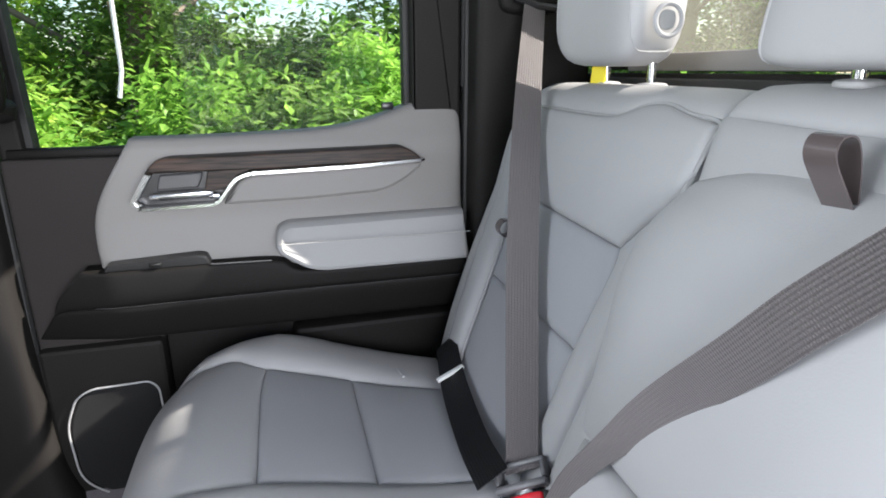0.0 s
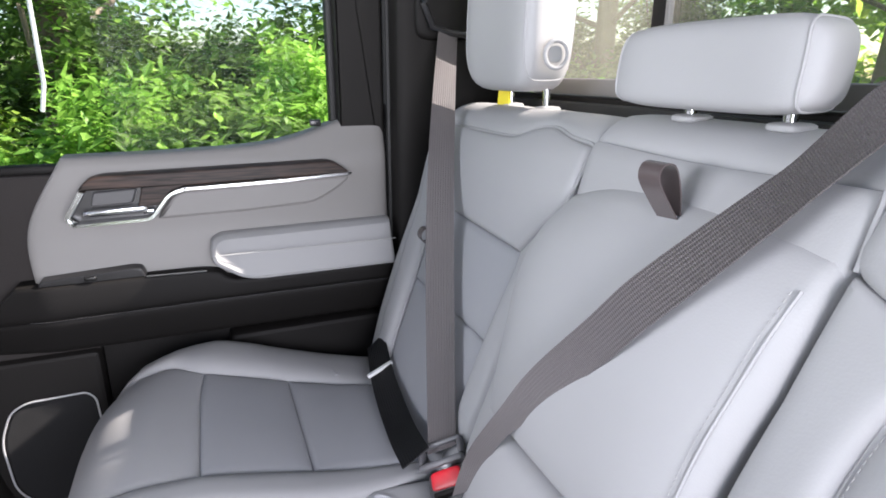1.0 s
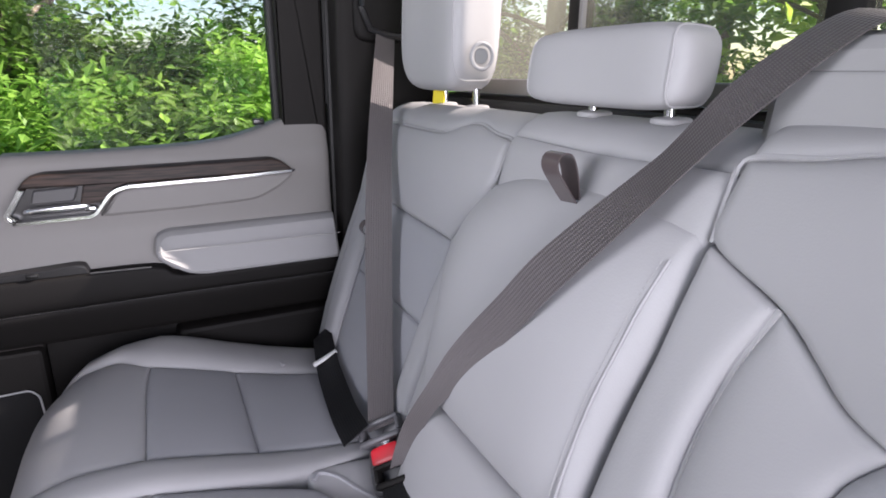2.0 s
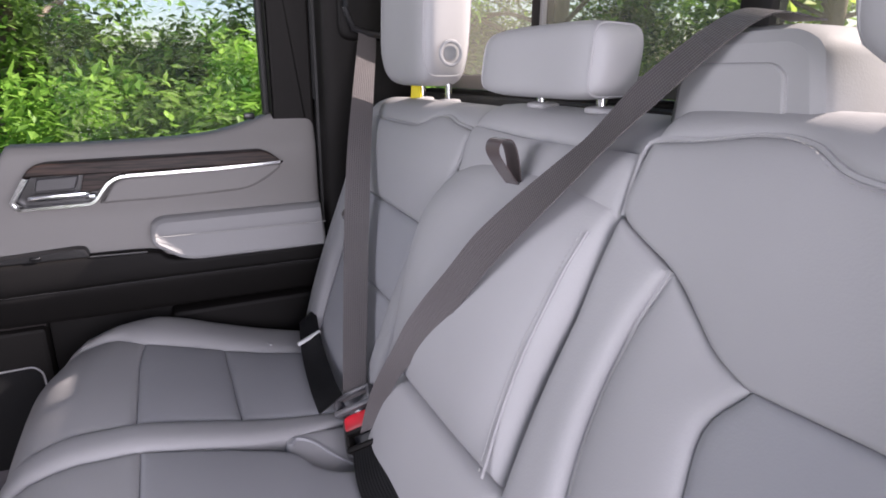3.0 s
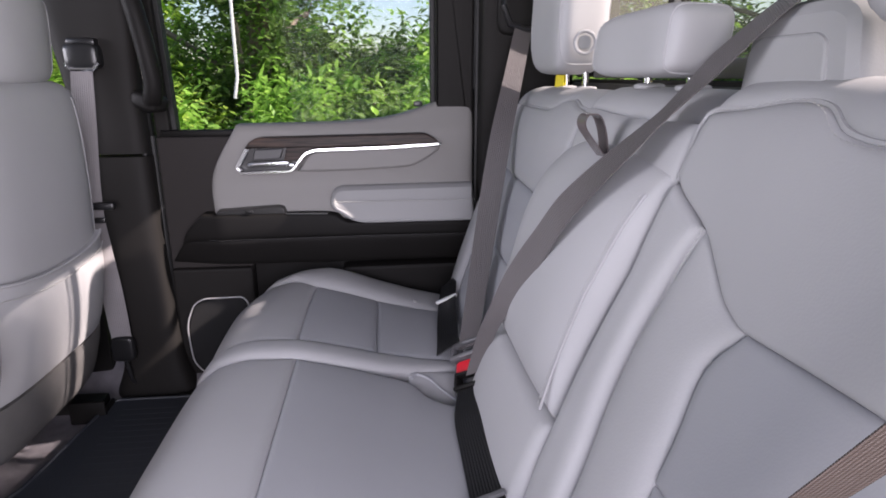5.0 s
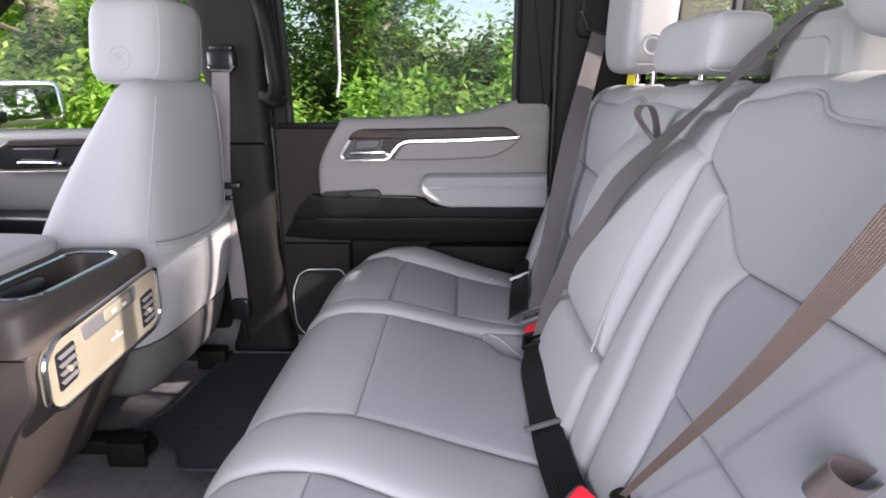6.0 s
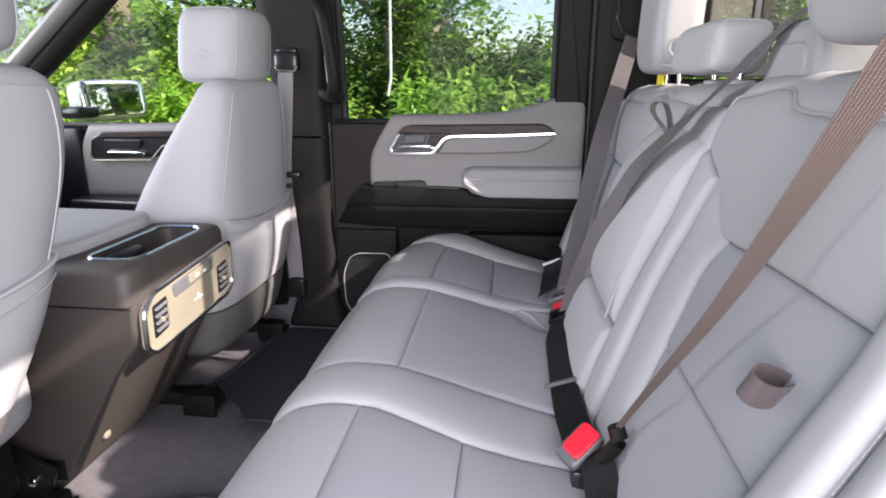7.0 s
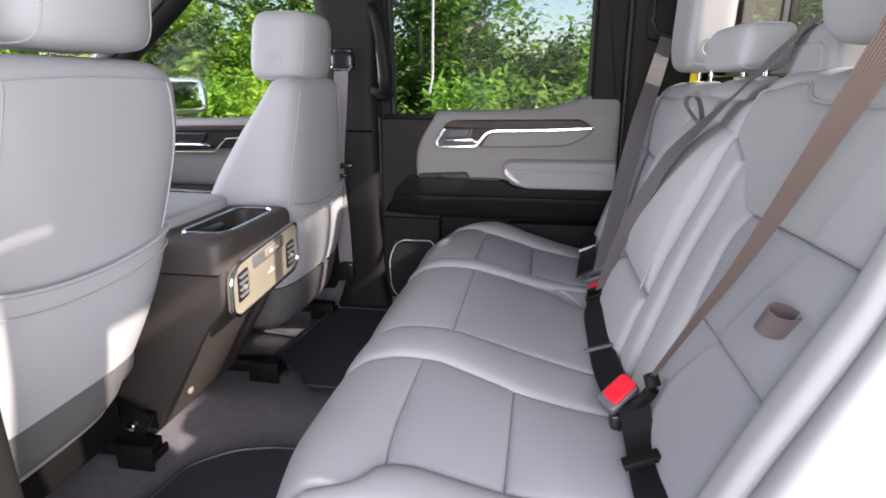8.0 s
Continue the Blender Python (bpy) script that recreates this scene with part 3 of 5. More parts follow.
lit = part("chrome_strip", sweep([Vector(q) for q in path], [(-0.0034, -0.012), (0.0034, -0.012), (0.0026, 0.003), (-0.0026, 0.003)], up=(0, -1, 0)), CHROME, door, "bright chrome handle surround")
part("chrome_cheek", plate(round_poly([(-0.2215, 0.7325), (-0.250, 0.686), (-0.243, 0.676), (-0.228, 0.679), (-0.2375, 0.6875), (-0.2105, 0.7305)], 0.002), at_y(1.09), 0.028, 0.002), CHROME, door)
part("handle_cup", plate(round_poly([(-0.202, 0.728), (-0.209, 0.702), (-0.141, 0.704), (-0.130, 0.731)], 0.006), at_y(1.09), 0.016, 0.003), DARK_GREY, door)
part("handle", merge(turned(pillow((0, 0, 0), (0.053, 0.008, 0.0062), 4, 6), pose(-0.168, 1.066, 0.694, 0, -2, 0)), box(-0.126, -0.106, 1.062, 1.078, 0.685, 0.694, 0.003)), CHROME, door, "chrome door pull lever")
part("pull_pad", plate(round_poly([(-0.104, 0.671), (-0.072, 0.713), (-0.052, 0.7205), (0.258, 0.7325), (0.259, 0.725), (0.234, 0.705), (0.187, 0.680), (0.048, 0.673)], [0.006, 0.03, 0.02, 0.004, 0.006, 0.02, 0.04, 0.02], 6), at_y(1.11), 0.036, 0.005), PALE_TRIM, door, "padded pale insert below the strip")
# armrest
arm = [(-0.020, 0.592), (-0.016, 0.622), (0.003, 0.631), (0.346, 0.635), (0.346, 0.543), (0.062, 0.542), (0.032, 0.549), (-0.012, 0.578)]
part("armrest", plate(round_poly(arm, [0.006, 0.012, 0.02, 0.004, 0.006, 0.02, 0.012, 0.008], 5), lambda a, b, h: Vector((a, 1.10 - h + max(0, b - 0.600) * 1.3, b)), 0.066, 0.009), SIDE, door, "pale padded armrest")
part("armrest_seam", tube([(-0.014, 1.0345, 0.600), (0.05, 1.034, 0.600), (0.345, 1.034, 0.600)], 0.0009, 6), THREAD, door)
# switch plate
part("switch_panel", plate(round_poly([(-0.308, 0.566), (-0.304, 0.578), (-0.155, 0.586), (-0.141, 0.583), (-0.134, 0.566)], 0.005), at_y(1.11), 0.052, 0.003), BLACK, door, "gloss black window switch plate")
part("switch", pillow((-0.225, 1.057, 0.575), (0.010, 0.004, 0.004), 4, 5), STEEL, door)
part("chrome_line", tube([(-0.134, 1.056, 0.568), (-0.03, 1.052, 0.567)], 0.0016, 6), CHROME, door)
# charcoal waist band
def band_surface(x, z):
    t = (z - 0.42) / 0.135
    return Vector((x, 1.085 - 0.028 * math.sin(max(0, min(1, t)) * math.pi * 0.6) + 0.03 * max(0, -0.30 - x) / 0.12, z)), Vector((0, -1, 0))


part("waist_band_top", pad([(-0.405, 0.486), (-0.39, 0.52), (-0.345, 0.566)], [(0.346, 0.505), (0.346, 0.541)], [(-0.405, 0.486), (-0.345, 0.498), (0.0, 0.5055), (0.346, 0.505)],
                           [(-0.345, 0.566), (-0.2, 0.567), (-0.02, 0.565), (0.04, 0.541), (0.346, 0.541)], band_surface, 0.004, 0.05, 60, 10, 14), SOFT_DARK, door, "charcoal padded waist band")
part("waist_band", pad([(-0.445, 0.432), (-0.405, 0.486)], [(0.340, 0.430), (0.346, 0.505)], [(-0.445, 0.432), (-0.05, 0.430), (0.340, 0.430)],
                       [(-0.405, 0.486), (-0.345, 0.498), (0.0, 0.5055), (0.346, 0.505)], band_surface, 0.004, 0.05, 60, 12, 14), SOFT_DARK, door)
st = []
for k in range(110):
    a = -0.33 + 0.67 * k / 110
    zz = 0.5035 - 0.004 * max(0, -a) / 0.33
    y = band_surface(a, zz)[0].y - 0.006
    st.append(box(a, a + 0.004, y - 0.0010, y, zz + 0.002, zz + 0.0029, 0))
part("stitching", merge(*st), DARK_GREY, door, "pale stitched seam", smooth=False)
# lower trim, loudspeaker, pocket
part("lower_trim", plate(round_poly([(-0.45, 0.09), (-0.24, 0.09), (-0.24, 0.415), (-0.448, 0.415)], 0.01), at_y(1.15), 0.055, 0.008), PILLAR, door)
part("pocket_back", box(-0.238, 0.34, 1.125, 1.15, 0.1, 0.42, 0.004), SOFT_DARK, door)
part("pocket_panel", plate(round_poly([(-0.03, 0.1), (0.34, 0.1), (0.335, 0.418), (0.0, 0.415)], 0.012), at_y(1.125), 0.05, 0.01), SOFT_DARK, door)
spk = round_poly([(-0.40, 0.318), (-0.372, 0.334), (-0.272, 0.336), (-0.258, 0.32), (-0.248, 0.10), (-0.36, 0.092), (-0.418, 0.14), (-0.424, 0.26)], [0.03, 0.02, 0.012, 0.012, 0.02, 0.04, 0.05, 0.05], 6)
grille = part("speaker_grille", plate(inset(spk, 0.004), at_y(1.096), 0.006, 0.003), material("speaker_mesh", (0.007, 0.007, 0.008), 0.7, scale=1500, bump=0.8, dist=0.002), door, "black mesh loudspeaker cover")
part("rim", tube([Vector((a, 1.089, b)) for a, b in spk], 0.0019, 6, up=(0, -1, 0), closed=True), BRIGHT_RIM, grille, "thin chrome rim")
part("lock_pin", box(0.198, 0.222, 1.145, 1.155, 0.826, 0.840, 0.003), BLACK, door)

# ---- the front passenger door ----
fdoor = thing("front_door", "closed front cab door with pale trim, dark strip and window", "car door", (-1.1, 1.18, 0.09))
part("shell", box(-1.72, -0.635, 1.16, 1.20, 0.09, 0.735, 0.008), DARK_TRIM, fdoor)
part("trim_panel", pad([(-1.36, 0.50), (-1.35, 0.66), (-1.31, 0.745)], [(-0.66, 0.50), (-0.66, 0.765)], [(-1.36, 0.50), (-0.66, 0.50)], [(-1.31, 0.745), (-0.66, 0.765)],
                       lambda a, b: (Vector((a, 1.14, b)), Vector((0, -1, 0))), 0.015, 0.03, 30, 16, 14), PALE_TRIM, fdoor, "pale moulded door trim")
part("dark_strip", plate(round_poly([(-1.29, 0.70), (-1.30, 0.632), (-0.75, 0.66), (-0.72, 0.73), (-1.25, 0.722)], 0.02), at_y(1.125), 0.016, 0.004), BLACK, fdoor)
part("wood_trim", plate(round_poly([(-1.26, 0.705), (-1.24, 0.724), (-0.72, 0.735), (-0.72, 0.715)], 0.006), at_y(1.112), 0.014, 0.003), WOOD, fdoor)
part("chrome_strip", tube([(-1.285, 1.106, 0.70), (-1.302, 1.106, 0.64), (-1.29, 1.106, 0.628), (-1.08, 1.106, 0.632), (-1.03, 1.106, 0.68), (-0.8, 1.106, 0.70)], 0.003, 6), SATIN, fdoor)
part("handle", pillow((-1.16, 1.10, 0.655), (0.07, 0.008, 0.008), 4, 6), CHROME, fdoor)
part("handle_cup", plate(round_poly([(-1.24, 0.665), (-1.235, 0.70), (-1.10, 0.70), (-1.12, 0.665)], 0.006), at_y(1.112), 0.01, 0.003), BLACK, fdoor)
part("armrest", box(-1.36, -0.64, 1.04, 1.14, 0.44, 0.505, 0.015, 3), BLACK, fdoor)
part("lower_trim", box(-1.70, -0.64, 1.11, 1.158, 0.09, 0.44, 0.01), DARK_TRIM, fdoor)
part("front_trim", box(-1.70, -1.345, 1.12, 1.158, 0.44, 0.735, 0.01), BLACK, fdoor)
part("belt_seal", box(-1.72, -0.635, 1.15, 1.175, 0.737, 0.752, 0.004), RUBBER, fdoor)
pane = part("pane", box(-1.80, -0.63, 1.172, 1.176, 0.74, 1.345, 0), GLASS, fdoor, smooth=False)
pane.visible_shadow = False
part("window_frame", box(-1.1, -0.63, 1.14, 1.18, 1.345, 1.54, 0.006), PILLAR, fdoor)

mirror = thing("side_mirror", "white door mirror with a chrome-edged glass, outside the front door", "mirror", (-1.38, 1.28, 0.75))
part("housing", turned(pillow((0, 0, 0), (0.06, 0.125, 0.075), 5, 8), pose(-1.42, 1.40, 0.816, 0, -7, -25)), PAINT, mirror)
part("rim", turned(pillow((0.052, 0, 0), (0.012, 0.122, 0.072), 6, 8), pose(-1.42, 1.40, 0.816, 0, -7, -25)), CHROME, mirror)
part("glass", turned(pillow((0.060, 0, 0), (0.006, 0.112, 0.064), 8, 6), pose(-1.42, 1.40, 0.816, 0, -7, -25)), MIRROR, mirror)
part("arm", box(-1.46, -1.38, 1.19, 1.30, 0.76, 0.80, 0.012), BLACK, mirror)


# ---- the rear seat ----
# sections: run, x, z
BACK = [(0.30, 0.262, 0.30), (0.35, 0.275, 0.35), (0.45, 0.307, 0.45), (0.56, 0.347, 0.56), (0.69, 0.398, 0.69), (0.79, 0.421, 0.79), (0.84, 0.436, 0.84), (0.865, 0.447, 0.863),
        (0.89, 0.464, 0.882), (0.92, 0.492, 0.893), (0.97, 0.54, 0.889), (1.0, 0.562, 0.87), (1.03, 0.568, 0.84)]
BACK_R = [(w, x, z - 0.022 * min(1, max(0, (w - 0.80) / 0.06))) for w, x, z in BACK]
BACK_C = [(w, x, z - 0.012 * min(1, max(0, (w - 0.80) / 0.06))) for w, x, z in BACK]
SEAT = [(0.0, -0.20, 0.20), (0.05, -0.232, 0.25), (0.12, -0.243, 0.32), (0.17, -0.222, 0.372), (0.21, -0.185, 0.402), (0.26, -0.135, 0.414), (0.34, -0.055, 0.412), (0.42, 0.025, 0.392), (0.495, 0.10, 0.372), (0.56, 0.165, 0.360), (0.66, 0.26, 0.350), (0.70, 0.30, 0.345)]
SA, SF, SR = 0.342, 0.02, 0.668      # runs of the middle cushion's cross seam, of the front and of the rear of the cushions


def piping(pts, surf, r=0.0028, lift=0.004, n=40):
    out = []
    for q in spline(pts, n):
        o, nn = surf(*q)
        out.append(o + nn * lift)
    return tube(out, r, 6)


def stitches(pts, surf, lift=0.008, step=0.0052, size=0.0036):
    """Thread along a seam, stitch by stitch."""
    curve = spline(pts, 200)
    P = [surf(*q)[0] + surf(*q)[1] * lift for q in curve]
    out, run, last = bmesh.new(), 0.0, 0.0
    for a, b in zip(P, P[1:]):
        run += (b - a).length
        if run - last >= step:
            last = run
            d = (b - a).normalized()
            sd = d.cross(Vector((-0.9, 0, 0.4))).normalized() * 0.00045
            up = sd.cross(d).normalized() * 0.0005
            vs = [out.verts.new(a + d * f * size + sd * g + up * h) for f in (0, 1) for g, h in ((-1, 0), (0, 1), (1, 0), (0, -1))]
            for k in range(4):
                out.faces.new((vs[k], vs[(k + 1) % 4], vs[4 + (k + 1) % 4], vs[4 + k]))
    return out


def back_core(y0, y1, drop=0.0):
    """Body of a backrest behind its panels."""
    pts = [(0.29, 0.30), (0.36, 0.50), (0.425, 0.72), (0.455, 0.83 - drop), (0.50, 0.872 - drop), (0.55, 0.865 - drop), (0.572, 0.82 - drop), (0.56, 0.5), (0.50, 0.28)]
    pts = round_poly(pts, 0.02, 3)
    return plate(pts, lambda a, b, h: Vector((a, y0 + h, b)), y1 - y0, 0.01)


def seat_core(y0, y1):
    pts = round_poly([(-0.19, 0.22), (-0.21, 0.33), (-0.15, 0.385), (0.0, 0.375), (0.15, 0.34), (0.29, 0.325), (0.29, 0.24)], 0.02, 3)
    return plate(pts, lambda a, b, h: Vector((a, y0 + h, b)), y1 - y0, 0.01)


def slice_loop(c, h, n, f, shape):
    """The line round a soft block at the height f of its side."""
    out = []
    r = (1 - abs(f) ** n) ** (1 / n)
    for k in range(48):
        a = 2 * math.pi * k / 48
        q = np.array([math.cos(a), math.sin(a)])
        q = q / (np.sum(np.abs(q) ** n) ** (1 / n)) * r
        e = shape(q[0], f, q[1])
        out.append(Vector([c[i] + h[i] * e[i] for i in range(3)]))
    return out


def headrest(parent, y0, y1, z0, z1, x0, x1, button=0, shelf=0.90):
    def shape(a, b, c):
        k = 1 - 0.06 * max(0, c) ** 2
        return np.array([a + 0.10 * c - 0.10 * b * b, b * k * (1 - 0.13 * (a + 1)), c])
    cx, cy, cz = (x0 + x1) / 2, (y0 + y1) / 2, (z0 + z1) / 2
    hr = part("headrest", pillow((cx, cy, cz), ((x1 - x0) / 2, (y1 - y0) / 2, (z1 - z0) / 2), 5.0, 16, shape), LEATHER, parent)
    for f in (-0.86, 0.86):
        part("seam", tube(slice_loop((cx, cy, cz), ((x1 - x0) / 2, (y1 - y0) / 2, (z1 - z0) / 2), 5.0, f, shape), 0.0016, 6, up=(0, 1, 0), closed=True), LEATHER, hr)
    for f in (-1, 1):
        yy = cy + f * min(0.06, 0.26 * (y1 - y0))
        part("post", tube([(cx + 0.012, yy, z0 + 0.012), (cx + 0.016, yy, z0 - 0.055)], 0.0065, 10, up=(1, 0, 0)), CHROME, hr, "chrome headrest post")
        part("collar", turned(pillow((0, 0, 0), (0.020, 0.018, 0.005), 3, 5), pose(cx + 0.016, yy, shelf)), LEATHER, hr)
    if button:
        yy = y0 if button < 0 else y1
        cen = Vector((0.488, yy + button * 0.001, z0 + 0.056))
        ring = [cen + Vector((0.0195 * math.cos(a * math.pi / 16), button * 0.003, 0.0195 * math.sin(a * math.pi / 16))) for a in range(32)]
        part("button_rim", tube(ring, 0.0034, 8, up=(0, 1, 0), closed=True), LEATHER, hr)
        part("button", pillow(cen, (0.0125, 0.0022, 0.0125), 2.4, 6), SIDE, hr, "round grey release button")
    return hr


def at_run(line, w):
    """The point of a seam line at the run w."""
    return float(np.interp(w, [q[1] for q in line], [q[0] for q in line])), w


def outer_back(mirror, parent):
    """Backrest of an outboard place; the driver's side, or its mirror image."""
    S = profile_surface(BACK_R if mirror else BACK, mirror)
    dz = -0.014 if mirror else 0.0
    eo = 0.045 if mirror else 0.0
    lo, hi = (0.155, -0.385)
    y0, y1 = (hi, lo) if not mirror else (2 * MID - lo, 2 * MID - hi - 0.045)
    core = part("backrest", back_core(y0 + 0.012, y1 - 0.004, 0.022 if mirror else 0.0), SIDE, parent)

    def sub(name, bmx, mat, label=""):
        return part(name, bmx, mat, core, label)
    inner = [(0.178, 0.33), (0.182, 0.48), (0.180, 0.60), (0.171, 0.70), (0.159, 0.795)]
    stitch = [(0.095, 0.33), (0.098, 0.48), (0.114, 0.60), (0.110, 0.69), (0.086, 0.765)]
    lowl = [(0.008, 0.33), (-0.006, 0.48), (0.004, 0.60), (0.012, 0.66), (-0.012, 0.703 + dz)]
    if mirror:
        stitch = [(0.125, 0.33), (0.128, 0.48), (0.134, 0.60), (0.138, 0.69), (0.146, 0.765)]
        lowl = [(0.070, 0.33), (0.074, 0.48), (0.078, 0.60), (0.080, 0.66), (0.072, 0.703 + dz)]
    upl = [lowl[-1], (0.024, 0.717), (0.049, 0.737), (0.086, 0.765), (0.159, 0.797), (0.160, 0.835), (0.157, 0.868)]
    if mirror:
        upl[1:4] = [(0.090, 0.708), (0.112, 0.732), stitch[-1]]
    out = [(a + 0.8 * eo, b) for a, b in ((-0.268, 0.33), (-0.285, 0.48), (-0.295, 0.60), (-0.305, 0.68), (-0.318, 0.76), (-0.318, 0.86))]
    if mirror:
        out = [(-0.225, 0.33), (-0.225, 0.48), (-0.230, 0.60), (-0.245, 0.68), (-0.268, 0.76), (-0.280, 0.86)]
    o1, o2, oe = at_run(out, 0.556), at_run(out, 0.713 + dz), out[-1]
    mid = [lowl[-1], (-0.14, 0.709 + dz), o2]
    top = [(0.157, 0.868), (0.102, 0.876), (0.05, 0.887), (0.01, 0.882), (-0.03, 0.862), (-0.10, 0.858), oe]
    # bolsters beside the middle place
    sub("inner_bolster", pad(stitch, inner, [stitch[0], inner[0]], [stitch[-1], inner[-1]], S, 0.015 if mirror else 0.024, 0.04, 18, 30, 4, roll=0.008), LEATHER)
    sub("bolster", pad(lowl, stitch, [lowl[0], stitch[0]], [lowl[-1], upl[1], upl[2], stitch[-1]], S, 0.017, 0.04, 20, 30, 3, firm=0.35), LEATHER)
    # lower panel, with its cross seam
    l1 = at_run(lowl, 0.556)
    lo1 = [q for q in lowl if q[1] < 0.5] + [l1]
    lo2 = [l1] + [q for q in lowl if q[1] > 0.56]
    ro1 = [q for q in out if q[1] < 0.5] + [o1]
    ro2 = [o1] + [q for q in out if 0.56 < q[1] < 0.69] + [o2]
    sub("lower_panel", pad(ro1, lo1, [ro1[0], lo1[0]], [ro1[-1], lo1[-1]], S, 0.010, 0.03, 24, 20, 3), INSERT)
    sub("middle_panel", pad(ro2, lo2, [ro2[0], lo2[0]], [ro2[-1], (-0.14, 0.709 + dz), lo2[-1]], S, 0.012, 0.03, 28, 22, 3), INSERT)
    sub("upper_panel", pad([o2, at_run(out, 0.78), oe], upl, mid[::-1], top[::-1], S, 0.014, 0.03, 44, 34, 3, firm=0.6), LEATHER)
    # outer bolster and top
    edge = [(a + eo, b) for a, b in ((-0.375, 0.33), (-0.39, 0.48), (-0.395, 0.62), (-0.392, 0.76), (-0.375, 0.86))]
    st2 = [(a + eo, b) for a, b in ((-0.335, 0.33), (-0.345, 0.48), (-0.358, 0.62), (-0.360, 0.76), (-0.350, 0.86))]
    sub("outer_bolster", pad(st2, out, [st2[0], out[0]], [st2[-1], out[-1]], S, 0.021, 0.04, 14, 30, 3), LEATHER)
    sub("side_panel", pad(edge, st2, [edge[0], st2[0]], [edge[-1], st2[-1]], S, 0.012, 0.08, 10, 30, 3), SIDE)
    sub("top_panel", pad([(-0.375 + eo, 0.86), (-0.37 + eo, 0.94), (-0.36 + eo, 1.02)], [(0.157, 0.868), (0.157, 0.94), (0.15, 1.02)],
                         [(-0.375 + eo, 0.86)] + top[::-1], [(-0.36 + eo, 1.02), (0.15, 1.02)], S, 0.010, 0.03, 40, 20, 8), LEATHER)
    sub("piping", piping(upl[4:] + top[1:], S, 0.003, 0.004, 80), LEATHER)
    sub("lower_piping", piping(out[:4], S, 0.003, 0.007), LEATHER)
    for d in (-0.005, 0.005):
        sub("stitching", stitches([(a + d, b) for a, b in stitch], S, 0.010), THREAD)
    sub("bolster_ridge", piping(stitch, S, 0.0035, 0.0035), LEATHER)
    sub("top_stitching", stitches([(a, b - 0.006) for a, b in top], S, 0.0125), THREAD)
    sub("side_stitching", stitches([(a - 0.003, b) for a, b in st2], S, 0.0105, 0.005, 0.0034), THREAD)
    return core


def outer_seat(mirror, parent):
    S0 = profile_surface(SEAT, mirror)
    ra, rb = (0.335, 0.485) if mirror else (0.310, 0.469)
    inn2, edge = (0.112, -0.385) if mirror else (0.168, -0.372)

    def S(a, b):
        """The cushion's front corner curves back towards the door."""
        o, n = S0(a, b)
        k = max(0.0, -0.14 - a) / 0.24
        return o + Vector((0.055 * k * k * max(0.0, min(1.0, (0.46 - b) / 0.2)), 0, -0.006 * k * k * max(0.0, min(1.0, (0.34 - b) / 0.1)))), n
    y0, y1 = (edge, inn2 - 0.004) if not mirror else (2 * MID - inn2 + 0.004, 2 * MID - edge)
    core = part("cushion", seat_core(y0 + 0.02, y1 - 0.003), SIDE, parent)
    inner = [(0.030, SF), (0.034, 0.22), (0.038, ra), (0.034 if mirror else 0.010, rb), (0.040 if mirror else -0.004, SR)]
    outer = [(-0.300, SF), (-0.302, 0.20), (-0.296, 0.273), (-0.256, ra), (-0.244, rb), (-0.206, SR)]
    rim = [(edge + 0.03, SF), (edge + 0.02, 0.22), (edge + 0.004, 0.32), (edge, 0.48), (edge + 0.05, SR)]
    joint = [(inn2 - 0.012, SF), (inn2, 0.22), (inn2, 0.36), (inn2 - 0.012, 0.52), (inn2 - 0.045, SR)]

    def cut(line, r0, r1):
        return [at_run(line, r0)] + [q for q in line if r0 + 0.01 < q[1] < r1 - 0.01] + [at_run(line, r1)]

    def panel(name, left, right, r0, r1, puff, p, mat, nu=26, nv=26, **more):
        l_, r_ = cut(left, r0, r1), cut(right, r0, r1)
        part(name, pad(l_, r_, [l_[0], r_[0]], [l_[-1], r_[-1]], S, puff, 0.035, nu, nv, p, **more), mat, core)
    panel("front_panel", outer, inner, SF, ra, 0.010, 3, LEATHER)
    panel("seat_panel", outer, inner, ra, rb, 0.010, 3, INSERT)
    panel("seat_panel", outer, inner, rb, SR, 0.010, 3, INSERT)
    hump = lambda u, v: 0.011 * math.sin(math.pi * min(1, max(0, (v - 0.22) / 0.76))) ** 0.8
    panel("outer_bolster", rim, outer, SF, SR, 0.012, 2.6, LEATHER, 22, 40, swell=hump, firm=0.35, roll=0.02)
    panel("inner_bolster", inner, joint, SF, SR, 0.011, 2.6, LEATHER, 18, 40, swell=lambda u, v: 0.003 * math.sin(math.pi * v) ** 2, firm=0.5, roll=0.016)
    curve_in = [(0.062, 0.262), (0.092, 0.280), (0.108, 0.34), (0.112, 0.45), (0.094, 0.516), (0.052, 0.555), (0.020, 0.562)]
    curve_out = [(-0.325, 0.325), (-0.352, 0.36), (-0.356, 0.43), (-0.340, 0.515), (-0.300, 0.562), (-0.246, 0.578)]
    if not mirror:
        part("bolster_seam", piping(curve_in, S, 0.0028, 0.0055), LEATHER, core, "curved raised seam on the cushion side")
    part("bolster_seam", piping(curve_out, S, 0.0028, 0.0115), LEATHER, core, "curved raised seam on the cushion side")
    return core


seat_l = thing("rear_seat", "grey leather outboard rear seat beside the open doorway", "car seat", (0.2, -0.11, 0.2), "rear seats")
outer_back(False, seat_l)
outer_seat(False, seat_l)
headrest(seat_l, -0.235, 0.015, 0.925, 1.215, 0.445, 0.56, 0)
seat_r = thing("rear_seat", "grey leather outboard rear seat beside the closed door", "car seat", (0.2, 0.78, 0.2), "rear seats")
outer_back(True, seat_r)
outer_seat(True, seat_r)
